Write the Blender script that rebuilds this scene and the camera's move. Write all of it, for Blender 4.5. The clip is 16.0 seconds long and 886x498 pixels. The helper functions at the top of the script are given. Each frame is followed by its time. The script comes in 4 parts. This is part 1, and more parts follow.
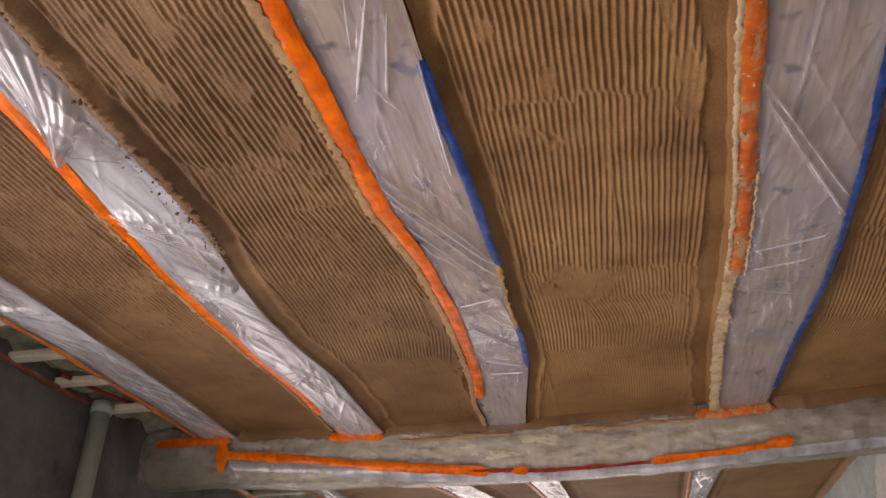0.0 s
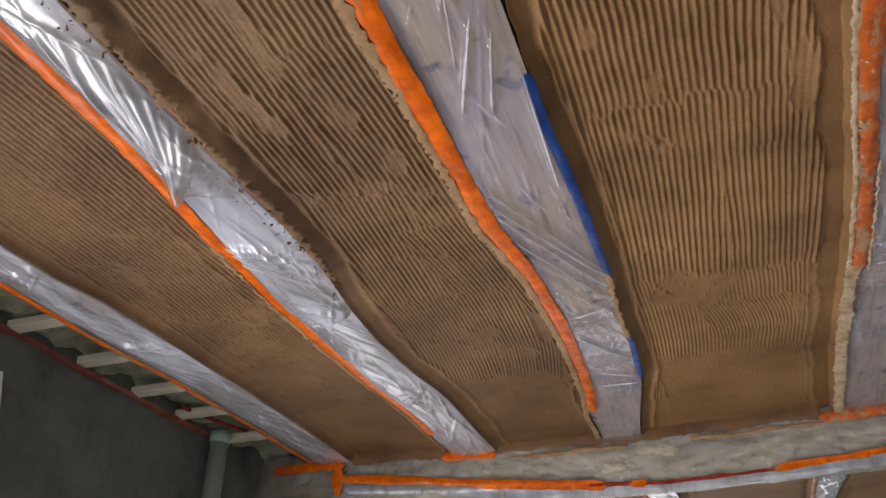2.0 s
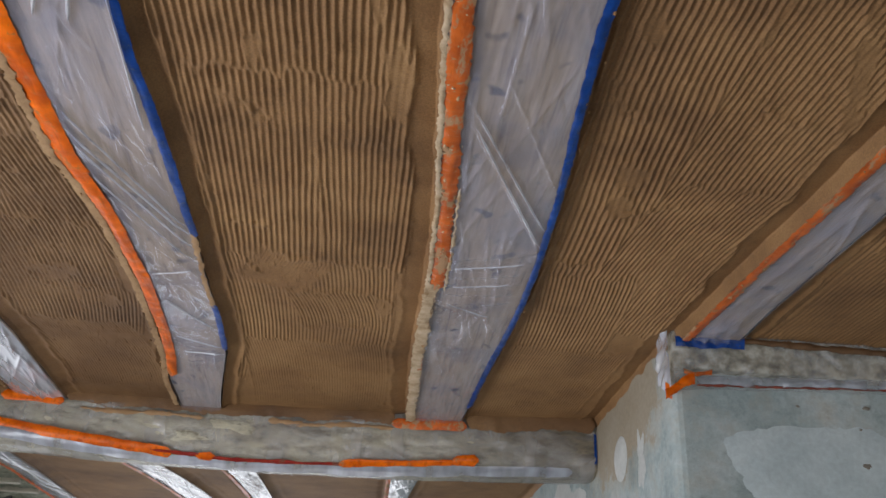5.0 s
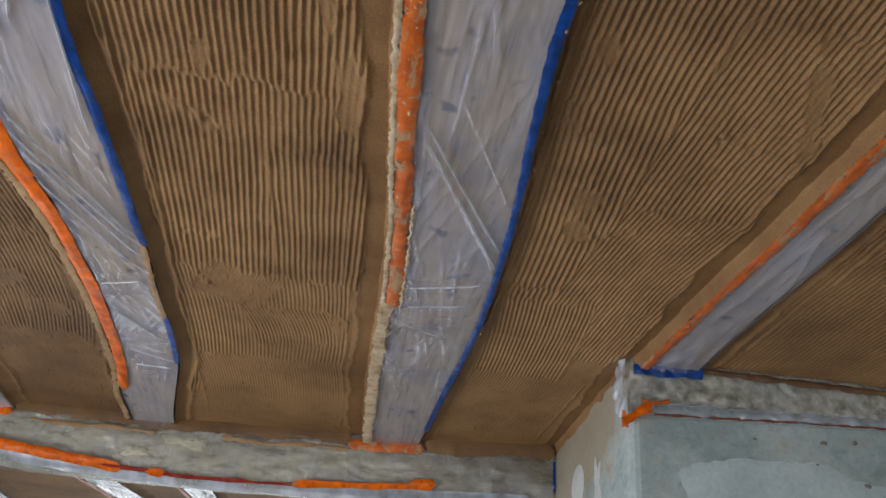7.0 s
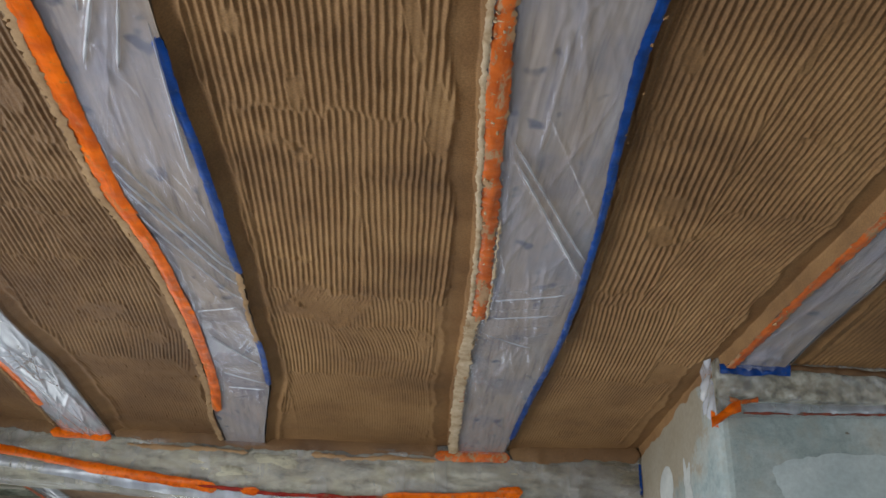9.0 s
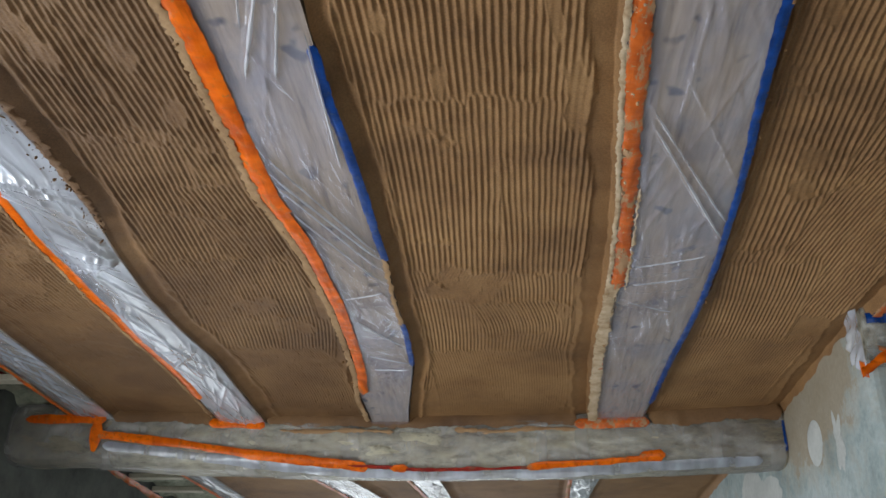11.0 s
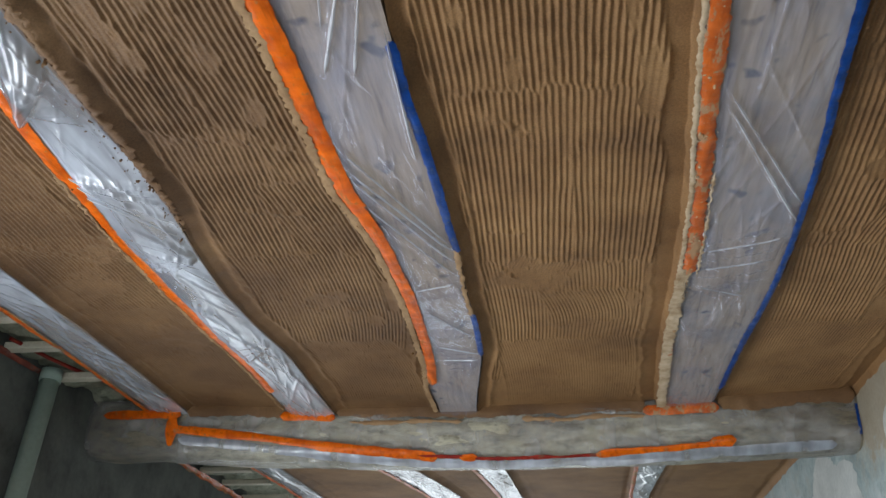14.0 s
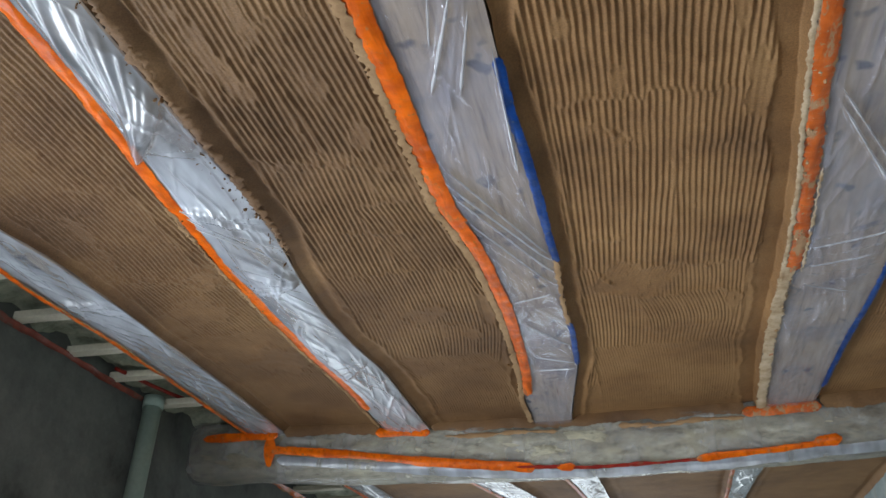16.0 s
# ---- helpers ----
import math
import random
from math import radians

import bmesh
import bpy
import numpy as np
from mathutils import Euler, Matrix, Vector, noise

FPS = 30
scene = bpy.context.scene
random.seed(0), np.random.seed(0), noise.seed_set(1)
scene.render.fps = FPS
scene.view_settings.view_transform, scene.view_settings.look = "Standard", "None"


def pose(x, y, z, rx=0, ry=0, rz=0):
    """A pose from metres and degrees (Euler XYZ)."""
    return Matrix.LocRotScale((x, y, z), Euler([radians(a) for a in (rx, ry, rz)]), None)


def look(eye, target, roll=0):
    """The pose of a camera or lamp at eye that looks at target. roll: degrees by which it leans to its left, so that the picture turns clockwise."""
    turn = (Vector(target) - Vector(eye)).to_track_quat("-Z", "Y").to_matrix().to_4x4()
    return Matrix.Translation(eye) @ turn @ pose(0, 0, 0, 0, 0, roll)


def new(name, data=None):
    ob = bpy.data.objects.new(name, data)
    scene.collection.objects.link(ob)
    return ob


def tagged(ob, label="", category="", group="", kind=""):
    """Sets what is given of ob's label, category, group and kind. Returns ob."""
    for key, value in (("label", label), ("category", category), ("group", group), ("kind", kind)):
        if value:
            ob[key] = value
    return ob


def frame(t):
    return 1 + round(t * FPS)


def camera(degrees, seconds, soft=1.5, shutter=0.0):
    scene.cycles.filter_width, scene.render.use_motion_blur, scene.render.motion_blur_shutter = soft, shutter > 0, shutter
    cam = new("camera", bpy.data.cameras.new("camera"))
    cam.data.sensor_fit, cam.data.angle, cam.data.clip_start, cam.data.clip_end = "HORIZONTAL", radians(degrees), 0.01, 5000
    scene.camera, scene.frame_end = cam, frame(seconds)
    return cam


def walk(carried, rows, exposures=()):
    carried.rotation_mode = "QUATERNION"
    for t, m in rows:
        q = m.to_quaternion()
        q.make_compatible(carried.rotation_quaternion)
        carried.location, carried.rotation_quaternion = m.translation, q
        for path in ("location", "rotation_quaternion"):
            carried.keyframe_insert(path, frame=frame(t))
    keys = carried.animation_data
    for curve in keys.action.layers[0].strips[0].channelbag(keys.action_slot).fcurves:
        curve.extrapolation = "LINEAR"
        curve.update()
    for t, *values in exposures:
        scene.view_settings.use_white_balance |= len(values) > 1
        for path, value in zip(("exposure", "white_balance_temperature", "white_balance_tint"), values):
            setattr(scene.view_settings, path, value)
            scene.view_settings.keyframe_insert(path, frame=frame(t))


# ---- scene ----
cam = camera(51.8, 16.0)
PATH = [
    (0, (0.281, -3.564, 1.557), (-0.049, -1.814, 2.467), -0.9),
    (0.5, (0.263, -3.568, 1.556), (-0.14, -1.841, 2.479), -0.3),
    (1, (0.246, -3.561, 1.554), (-0.204, -1.839, 2.466), -1.3),
    (1.5, (0.237, -3.561, 1.56), (-0.278, -1.871, 2.498), -1.6),
    (2, (0.23, -3.57, 1.56), (-0.281, -1.884, 2.506), -1.6),
    (2.5, (0.269, -3.561, 1.557), (-0.072, -1.851, 2.538), -0.3),
    (3, (0.322, -3.542, 1.556), (0.14, -1.829, 2.572), 0.2),
    (3.5, (0.388, -3.509, 1.577), (0.328, -1.776, 2.574), 1.3),
    (4, (0.417, -3.502, 1.584), (0.402, -1.764, 2.573), 2.0),
    (4.5, (0.447, -3.491, 1.577), (0.523, -1.728, 2.518), 2.2),
    (5, (0.477, -3.472, 1.579), (0.621, -1.696, 2.488), 2.7),
    (7.5, (0.546, -3.442, 1.592), (0.726, -1.697, 2.552), 4.1),
    (8, (0.533, -3.466, 1.582), (0.676, -1.706, 2.521), 3.7),
    (8.5, (0.492, -3.479, 1.578), (0.598, -1.721, 2.526), 2.9),
    (9, (0.461, -3.487, 1.577), (0.524, -1.735, 2.541), 2.7),
    (9.5, (0.439, -3.51, 1.578), (0.442, -1.76, 2.545), 3.3),
    (10, (0.391, -3.539, 1.567), (0.32, -1.774, 2.503), 2.5),
    (12.5, (0.333, -3.554, 1.538), (0.135, -1.78, 2.44), 1.0),
    (13, (0.312, -3.557, 1.537), (0.084, -1.788, 2.441), 0.9),
    (13.5, (0.301, -3.566, 1.538), (0.07, -1.796, 2.441), 0.7),
    (14, (0.292, -3.575, 1.532), (0.041, -1.803, 2.424), 1.1),
    (14.5, (0.267, -3.587, 1.532), (-0.005, -1.828, 2.444), 0.4),
    (15, (0.235, -3.595, 1.531), (-0.065, -1.841, 2.445), -0.4),
    (15.5, (0.213, -3.596, 1.535), (-0.117, -1.847, 2.448), -0.7),
    (16, (0.188, -3.607, 1.532), (-0.188, -1.867, 2.444), -0.1),
]
EXPOSURES = [(0.0, -0.86, 8400, 30), (1.5, -0.92, 7450, 22), (2.0, -0.96, 7200, 20), (3.0, -0.92, 7450, 28), (4.0, -0.88, 7250, 24), (5.0, -0.86, 6700, 15), (7.5, -0.86, 6600, 11), (9.0, -0.87, 6600, 9), (12.5, -0.89, 6550, 9), (16.0, -0.87, 6350, 7)]
walk(cam, [(t, look(eye, target, roll)) for t, eye, target, roll in PATH], EXPOSURES)

# ---- light ----
world = bpy.data.worlds.new("world")
scene.world = world
world.use_nodes = True
wn = world.node_tree.nodes
sky = wn.new("ShaderNodeTexSky")
sky.sky_type = "NISHITA"
sky.sun_disc = False
sky.sun_elevation, sky.sun_rotation = radians(35), radians(200)
world.node_tree.links.new(sky.outputs[0], wn["Background"].inputs[0])
wn["Background"].inputs[1].default_value = 0.12


def window_light(name, place, target, w, h, watts, colour=(0.86, 0.93, 1.0)):
    """Sky light that enters through a window opening."""
    data = bpy.data.lights.new(name, "AREA")
    data.shape, data.size, data.size_y = "RECTANGLE", w, h
    data.energy, data.color = watts, colour
    ob = new(name, data)
    ob.matrix_world = look(place, target)
    return ob


window_light("window_light_left", (-1.90, -1.90, 0.95), (0.0, -1.90, 0.95), 1.90, 1.55, 178)
window_light("window_light_back", (0.9, -7.42, 1.10), (0.9, 0.0, 1.10), 3.0, 1.7, 130)
window_light("window_light_far", (-0.45, 4.44, 1.35), (-0.45, 0.0, 1.35), 2.3, 2.2, 52)
# Added lamp, no such window known: gives the film folds their highlights.
window_light("fill_light_far_left", (-1.90, 2.10, 1.15), (0.0, 2.10, 1.15), 2.1, 1.6, 40)

# ---- materials ----


def material(name, colour, rough=0.8, metal=0.0, spec=0.5):
    mat = bpy.data.materials.new(name)
    mat.use_nodes = True
    b = mat.node_tree.nodes["Principled BSDF"]
    b.inputs["Base Color"].default_value = (*colour, 1)
    b.inputs["Roughness"].default_value = rough
    b.inputs["Metallic"].default_value = metal
    b.inputs["Specular IOR Level"].default_value = spec
    return mat


def noise_node(mat, scale, detail=4.0, rough=0.55, stretch=None):
    n = mat.node_tree.nodes
    coord = n.new("ShaderNodeTexCoord")
    tex = n.new("ShaderNodeTexNoise")
    tex.inputs["Scale"].default_value, tex.inputs["Detail"].default_value = scale, detail
    tex.inputs["Roughness"].default_value = rough
    out = coord.outputs["Object"]
    if stretch:
        m = n.new("ShaderNodeMapping")
        m.inputs["Scale"].default_value = stretch
        mat.node_tree.links.new(out, m.inputs[0])
        out = m.outputs[0]
    mat.node_tree.links.new(out, tex.inputs["Vector"])
    return tex


def ramp(mat, source, stops):
    r = mat.node_tree.nodes.new("ShaderNodeValToRGB")
    r.color_ramp.elements[0].position, r.color_ramp.elements[0].color = stops[0][0], (*stops[0][1], 1)
    r.color_ramp.elements[1].position, r.color_ramp.elements[1].color = stops[-1][0], (*stops[-1][1], 1)
    for p, c in stops[1:-1]:
        r.color_ramp.elements.new(p).color = (*c, 1)
    mat.node_tree.links.new(source, r.inputs[0])
    return r


def blend(mat, fac, a, b, mode="MIX"):
    m = mat.node_tree.nodes.new("ShaderNodeMix")
    m.data_type, m.blend_type = "RGBA", mode
    li = mat.node_tree.links
    for value, slot in ((fac, m.inputs[0]), (a, m.inputs[6]), (b, m.inputs[7])):
        if isinstance(value, (int, float)):
            slot.default_value = value
        elif isinstance(value, tuple):
            slot.default_value = (*value, 1)
        else:
            li.new(value, slot)
    return m.outputs[2]


def finish(mat, colour=None, bumps=(), rough=None):
    """Wires a colour, bumps of (source, strength, distance) and a roughness into the surface."""
    n, li = mat.node_tree.nodes, mat.node_tree.links
    b = n["Principled BSDF"]
    if colour is not None:
        li.new(colour, b.inputs["Base Color"])
    last = None
    for source, strength, distance in bumps:
        bp = n.new("ShaderNodeBump")
        bp.inputs["Strength"].default_value, bp.inputs["Distance"].default_value = strength, distance
        li.new(source, bp.inputs["Height"])
        if last:
            li.new(last, bp.inputs["Normal"])
        last = bp.outputs[0]
    if last:
        li.new(last, b.inputs["Normal"])
    if rough is not None:
        li.new(rough, b.inputs["Roughness"])
    return mat


def mottled(name, stops, scale=3.0, fine=60.0, rough=0.85, bump=0.35, dist=0.004, spec=0.4, grain=0.25):
    mat = material(name, stops[0][1], rough, spec=spec)
    big, small = noise_node(mat, scale, 6, 0.6), noise_node(mat, fine, 5, 0.65)
    c = ramp(mat, big.outputs[0], stops).outputs[0]
    g = ramp(mat, small.outputs[0], [(0.3, (0.6, 0.6, 0.6)), (0.7, (1.25, 1.25, 1.25))]).outputs[0]
    c = blend(mat, grain, c, blend(mat, 1.0, c, g, "MULTIPLY"))
    return finish(mat, c, [(big.outputs[0], bump * 0.5, dist * 3), (small.outputs[0], bump, dist)])


CLAY = mottled("clay_plaster", [(0.3, (0.180, 0.090, 0.035)), (0.5, (0.275, 0.143, 0.056)), (0.72, (0.355, 0.195, 0.080))], 3.6, 230, 0.72, 0.6, 0.0016, 0.35, 0.8)
# Darker, redder clay: weaker light on the two left panels put into the colour.
CLAY_DARK = mottled("dark_clay_plaster", [(0.3, (0.120, 0.060, 0.026)), (0.5, (0.190, 0.099, 0.042)), (0.72, (0.285, 0.158, 0.068))], 2.6, 230, 0.62, 0.6, 0.0016, 0.4, 0.8)
CREAM = mottled("cream_clay_edge", [(0.3, (0.36, 0.22, 0.11)), (0.5, (0.56, 0.41, 0.26)), (0.7, (0.68, 0.53, 0.37))], 22, 160, 0.8, 0.6, 0.003)
CLAY_DRY = mottled("dry_clay", [(0.3, (0.27, 0.15, 0.068)), (0.7, (0.45, 0.28, 0.145))], 14, 160, 0.85, 0.6, 0.003)
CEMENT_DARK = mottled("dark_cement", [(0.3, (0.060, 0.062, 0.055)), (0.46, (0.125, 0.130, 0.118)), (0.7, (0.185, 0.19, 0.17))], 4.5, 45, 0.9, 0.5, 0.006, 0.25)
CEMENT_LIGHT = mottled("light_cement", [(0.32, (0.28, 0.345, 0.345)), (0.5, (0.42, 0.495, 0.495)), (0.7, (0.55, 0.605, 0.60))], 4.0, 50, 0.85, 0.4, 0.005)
FLOOR_MAT = mottled("floor_screed", [(0.3, (0.22, 0.21, 0.19)), (0.7, (0.36, 0.34, 0.31))], 1.5, 30, 0.9)
WHITE_COAT = mottled("white_filler", [(0.3, (0.44, 0.46, 0.44)), (0.7, (0.62, 0.63, 0.60))], 6, 60, 0.8, 0.4, 0.003)
PALE_WOOD = mottled("pale_batten_wood", [(0.3, (0.62, 0.57, 0.45)), (0.7, (0.78, 0.73, 0.61))], 5, 80, 0.75, 0.3, 0.002)
WOOL = mottled("mineral_wool", [(0.3, (0.24, 0.26, 0.19)), (0.5, (0.44, 0.46, 0.35)), (0.7, (0.62, 0.63, 0.49))], 18, 120, 0.95, 1.0, 0.01)
PIPE_MAT = mottled("painted_pipe", [(0.3, (0.34, 0.44, 0.38)), (0.7, (0.42, 0.52, 0.46))], 4, 60, 0.5, 0.15, 0.002)
BOARD = mottled("roof_board", [(0.3, (0.12, 0.09, 0.06)), (0.7, (0.2, 0.15, 0.1))], 4, 50, 0.85)


def tape_material(name, dark, light, smear, soiled=0.30):
    mat = material(name, light, 0.40, spec=0.22)
    tex, fine, wide = noise_node(mat, 18, 4), noise_node(mat, 75, 5, 0.7), noise_node(mat, 26, 6, 0.7, (1.0, 0.35, 1.0))
    crease_streak = noise_node(mat, 60, 3, 0.5, (1.0, 0.12, 1.0))
    c = ramp(mat, tex.outputs[0], [(0.35, dark), (0.65, light)]).outputs[0]
    c = blend(mat, ramp(mat, crease_streak.outputs[0], [(0.36, (0.5, 0.5, 0.5)), (0.46, (0, 0, 0))]).outputs[0], c, tuple(0.6 * v for v in dark))
    dirt = ramp(mat, fine.outputs[0], [(0.60, (0, 0, 0)), (0.68, (1, 1, 1))]).outputs[0]
    c = blend(mat, dirt, c, smear)
    edge = 0.72 - 0.45 * soiled
    clay = ramp(mat, wide.outputs[0], [(edge, (0, 0, 0)), (edge + 0.05, (0.9, 0.9, 0.9))]).outputs[0]
    c = blend(mat, clay, c, smear)
    r = blend(mat, clay, (0.30, 0.30, 0.30), (0.85, 0.85, 0.85))
    return finish(mat, c, [(tex.outputs[0], 0.5, 0.006), (crease_streak.outputs[0], 0.6, 0.003), (fine.outputs[0], 0.4, 0.002), (wide.outputs[0], 0.3, 0.003)], r)


ORANGE = tape_material("orange_tape", (0.58, 0.088, 0.003), (0.88, 0.165, 0.003), (0.46, 0.17, 0.06), 0.26)
ORANGE_WORN = tape_material("worn_orange_tape", (0.46, 0.085, 0.012), (0.70, 0.15, 0.022), (0.42, 0.27, 0.15), 0.44)
RED = tape_material("red_tape", (0.22, 0.014, 0.010), (0.36, 0.035, 0.018), (0.2, 0.08, 0.05))
BLUE = tape_material("blue_tape", (0.002, 0.030, 0.15), (0.003, 0.060, 0.30), (0.10, 0.10, 0.10), 0.2)


RED_DULL = tape_material("dull_red_tape", (0.16, 0.035, 0.022), (0.28, 0.07, 0.045), (0.16, 0.10, 0.08))


def timber_material():
    mat = material("old_timber", (0.3, 0.24, 0.2), 0.8)
    grain = noise_node(mat, 14, 6, 0.65, (5, 0.30, 5))
    spots, smudge = noise_node(mat, 17, 2, 0.4, (1, 0.85, 0.2)), noise_node(mat, 5, 4, 0.6)
    c = ramp(mat, grain.outputs[0], [(0.30, (0.17, 0.12, 0.095)), (0.44, (0.34, 0.255, 0.19)), (0.70, (0.50, 0.39, 0.30))]).outputs[0]
    c = blend(mat, ramp(mat, smudge.outputs[0], [(0.35, (0.55, 0.55, 0.55)), (0.52, (0.0, 0.0, 0.0))]).outputs[0], c, (0.17, 0.15, 0.18))
    s = ramp(mat, spots.outputs[0], [(0.27, (0.95, 0.95, 0.95)), (0.37, (0.0, 0.0, 0.0))]).outputs[0]
    c = blend(mat, s, c, (0.055, 0.05, 0.07))
    return finish(mat, c, [(grain.outputs[0], 0.4, 0.004)])


TIMBER = timber_material()


def film_material(name, tint, cover, rough=0.16, shine=0.7, coat=0.0, coat_rough=0.15):
    """Thin milky polythene: part see-through, part glossy white."""
    mat = material(name, tint, rough, spec=shine)
    mat.node_tree.nodes["Principled BSDF"].inputs["IOR"].default_value = 1.65
    mat.node_tree.nodes["Principled BSDF"].inputs["Coat Weight"].default_value = coat
    mat.node_tree.nodes["Principled BSDF"].inputs["Coat Roughness"].default_value = coat_rough
    n, li = mat.node_tree.nodes, mat.node_tree.links
    cloud, fine = noise_node(mat, 6, 3, 0.5, (2.0, 0.45, 1)), noise_node(mat, 30, 3, 0.5, (2.4, 0.35, 1))
    finish(mat, ramp(mat, cloud.outputs[0], [(0.3, tuple(0.75 * t for t in tint)), (0.7, tint)]).outputs[0],
           [(cloud.outputs[0], 0.25, 0.008), (fine.outputs[0], 0.45, 0.003)])
    clear = n.new("ShaderNodeBsdfTransparent")
    mix = n.new("ShaderNodeMixShader")
    fac = ramp(mat, cloud.outputs[0], [(0.32, (0.55 * cover,) * 3), (0.68, (min(1.0, 1.4 * cover),) * 3)])
    li.new(fac.outputs[0], mix.inputs[0])
    li.new(clear.outputs[0], mix.inputs[1])
    li.new(n["Principled BSDF"].outputs[0], mix.inputs[2])
    li.new(mix.outputs[0], n["Material Output"].inputs[0])
    return mat


FILM = film_material("polythene_film", (0.58, 0.585, 0.72), 0.30, 0.24, 1.0, 1.0, 0.13)
FILM_LIP = film_material("milky_film", (0.44, 0.47, 0.55), 0.62, 0.30, 1.0)
# Window sheen beyond the girder painted in as a near-white, dense film.
FILM_FAR = film_material("sheen_white_film", (0.82, 0.85, 0.90), 0.88, 0.24, 1.0, 1.0, 0.16)
# White for the strips that paint window glints on film folds.
FILM_GLINT = film_material("glint_film", (0.88, 0.89, 0.95), 0.62, 0.22, 1.0, 0.6, 0.15)
# Whiter, denser copy of FILM: the left joists' window reflection put into the colour.
FILM_BRIGHT = film_material("bright_polythene_film", (0.64, 0.67, 0.75), 0.70, 0.22, 1.0, 1.0, 0.15)


def girder_material():
    mat = material("wrapped_girder", (0.3, 0.28, 0.22), 0.45)
    big, mid, small = noise_node(mat, 2.6, 5, 0.6, (1, 2, 2)), noise_node(mat, 19, 7, 0.75, (0.6, 1.4, 1.4)), noise_node(mat, 85, 5, 0.7)
    c = ramp(mat, big.outputs[0], [(0.30, (0.26, 0.225, 0.175)), (0.45, (0.47, 0.43, 0.32)), (0.58, (0.56, 0.52, 0.39)), (0.75, (0.36, 0.34, 0.30))]).outputs[0]
    m = ramp(mat, mid.outputs[0], [(0.36, (0.38, 0.35, 0.32)), (0.50, (1, 1, 1)), (0.64, (1.35, 1.32, 1.25))]).outputs[0]
    c = blend(mat, 0.9, c, m, "MULTIPLY")
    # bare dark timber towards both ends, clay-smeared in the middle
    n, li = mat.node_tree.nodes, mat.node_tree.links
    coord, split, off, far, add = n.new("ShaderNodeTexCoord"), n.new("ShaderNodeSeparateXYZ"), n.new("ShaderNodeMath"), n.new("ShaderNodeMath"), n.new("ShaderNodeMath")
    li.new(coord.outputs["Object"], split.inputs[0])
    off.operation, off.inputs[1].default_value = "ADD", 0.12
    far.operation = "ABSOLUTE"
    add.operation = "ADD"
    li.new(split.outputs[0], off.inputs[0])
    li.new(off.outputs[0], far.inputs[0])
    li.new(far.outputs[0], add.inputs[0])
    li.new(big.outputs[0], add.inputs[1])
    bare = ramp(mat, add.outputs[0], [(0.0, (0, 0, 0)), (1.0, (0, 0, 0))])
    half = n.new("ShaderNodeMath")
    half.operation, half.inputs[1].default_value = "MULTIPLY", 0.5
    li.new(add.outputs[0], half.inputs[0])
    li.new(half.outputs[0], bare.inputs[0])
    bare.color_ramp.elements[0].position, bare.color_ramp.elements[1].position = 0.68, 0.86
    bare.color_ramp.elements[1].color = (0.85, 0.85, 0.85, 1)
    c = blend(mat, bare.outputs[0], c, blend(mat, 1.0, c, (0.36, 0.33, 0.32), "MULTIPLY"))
    t = ramp(mat, small.outputs[0], [(0.60, (0, 0, 0)), (0.74, (0.8, 0.8, 0.8))]).outputs[0]
    c = blend(mat, t, c, (0.42, 0.39, 0.31))
    return finish(mat, c, [(mid.outputs[0], 0.8, 0.012), (small.outputs[0], 0.5, 0.004)])


GIRDER = girder_material()
WINDOW_FRAME = material("white_window_frame", (0.75, 0.76, 0.75), 0.45)

# ---- mesh helpers ----


def empty(name, place, label, category, group="", kind=""):
    ob = new(name)
    ob.location = place
    ob.empty_display_size = 0.05
    return tagged(ob, label, category, group, kind)


def attach(ob, parent, label=""):
    if parent:
        ob.parent = parent
        ob.matrix_parent_inverse = Matrix.Translation(-Vector(parent.location))
    return tagged(ob, label) if label else ob


def part(name, bm, mat, parent=None, label=""):
    me = bpy.data.meshes.new(name)
    bm.to_mesh(me)
    bm.free()
    me.materials.append(mat)
    return attach(new(name, me), parent, label)


def sheet(name, P, mat, parent=None, label="", smooth=True, closed=False):
    """One mesh from a grid of points P[i, j]; closed: the j direction runs round."""
    n, m = P.shape[:2]
    idx = np.arange(n * m).reshape(n, m)
    nxt = np.roll(idx, -1, 1) if closed else idx[:, 1:]
    cur = idx if closed else idx[:, :-1]
    quads = np.stack([cur[:-1], nxt[:-1], nxt[1:], cur[1:]], -1).reshape(-1, 4)
    me = bpy.data.meshes.new(name)
    me.vertices.add(n * m)
    me.vertices.foreach_set("co", P.reshape(-1).astype(np.float32))
    me.loops.add(quads.size)
    me.loops.foreach_set("vertex_index", quads.reshape(-1).astype(np.int32))
    me.polygons.add(len(quads))
    me.polygons.foreach_set("loop_start", np.arange(0, quads.size, 4, dtype=np.int32))
    me.update(calc_edges=True)
    me.polygons.foreach_set("use_smooth", np.full(len(quads), smooth))
    me.materials.append(mat)
    me.validate()
    return attach(new(name, me), parent, label)


def box_bm(lo, hi, bevel=0.0, segments=2):
    bm = bmesh.new()
    bmesh.ops.create_cube(bm, size=1)
    lo, hi = Vector(lo), Vector(hi)
    for v in bm.verts:
        v.co = Vector(((lo[k] + hi[k]) / 2 + v.co[k] * (hi[k] - lo[k]) for k in range(3)))
    if bevel:
        bmesh.ops.bevel(bm, geom=bm.edges[:], offset=bevel, segments=segments, affect="EDGES", profile=0.6)
    return bm


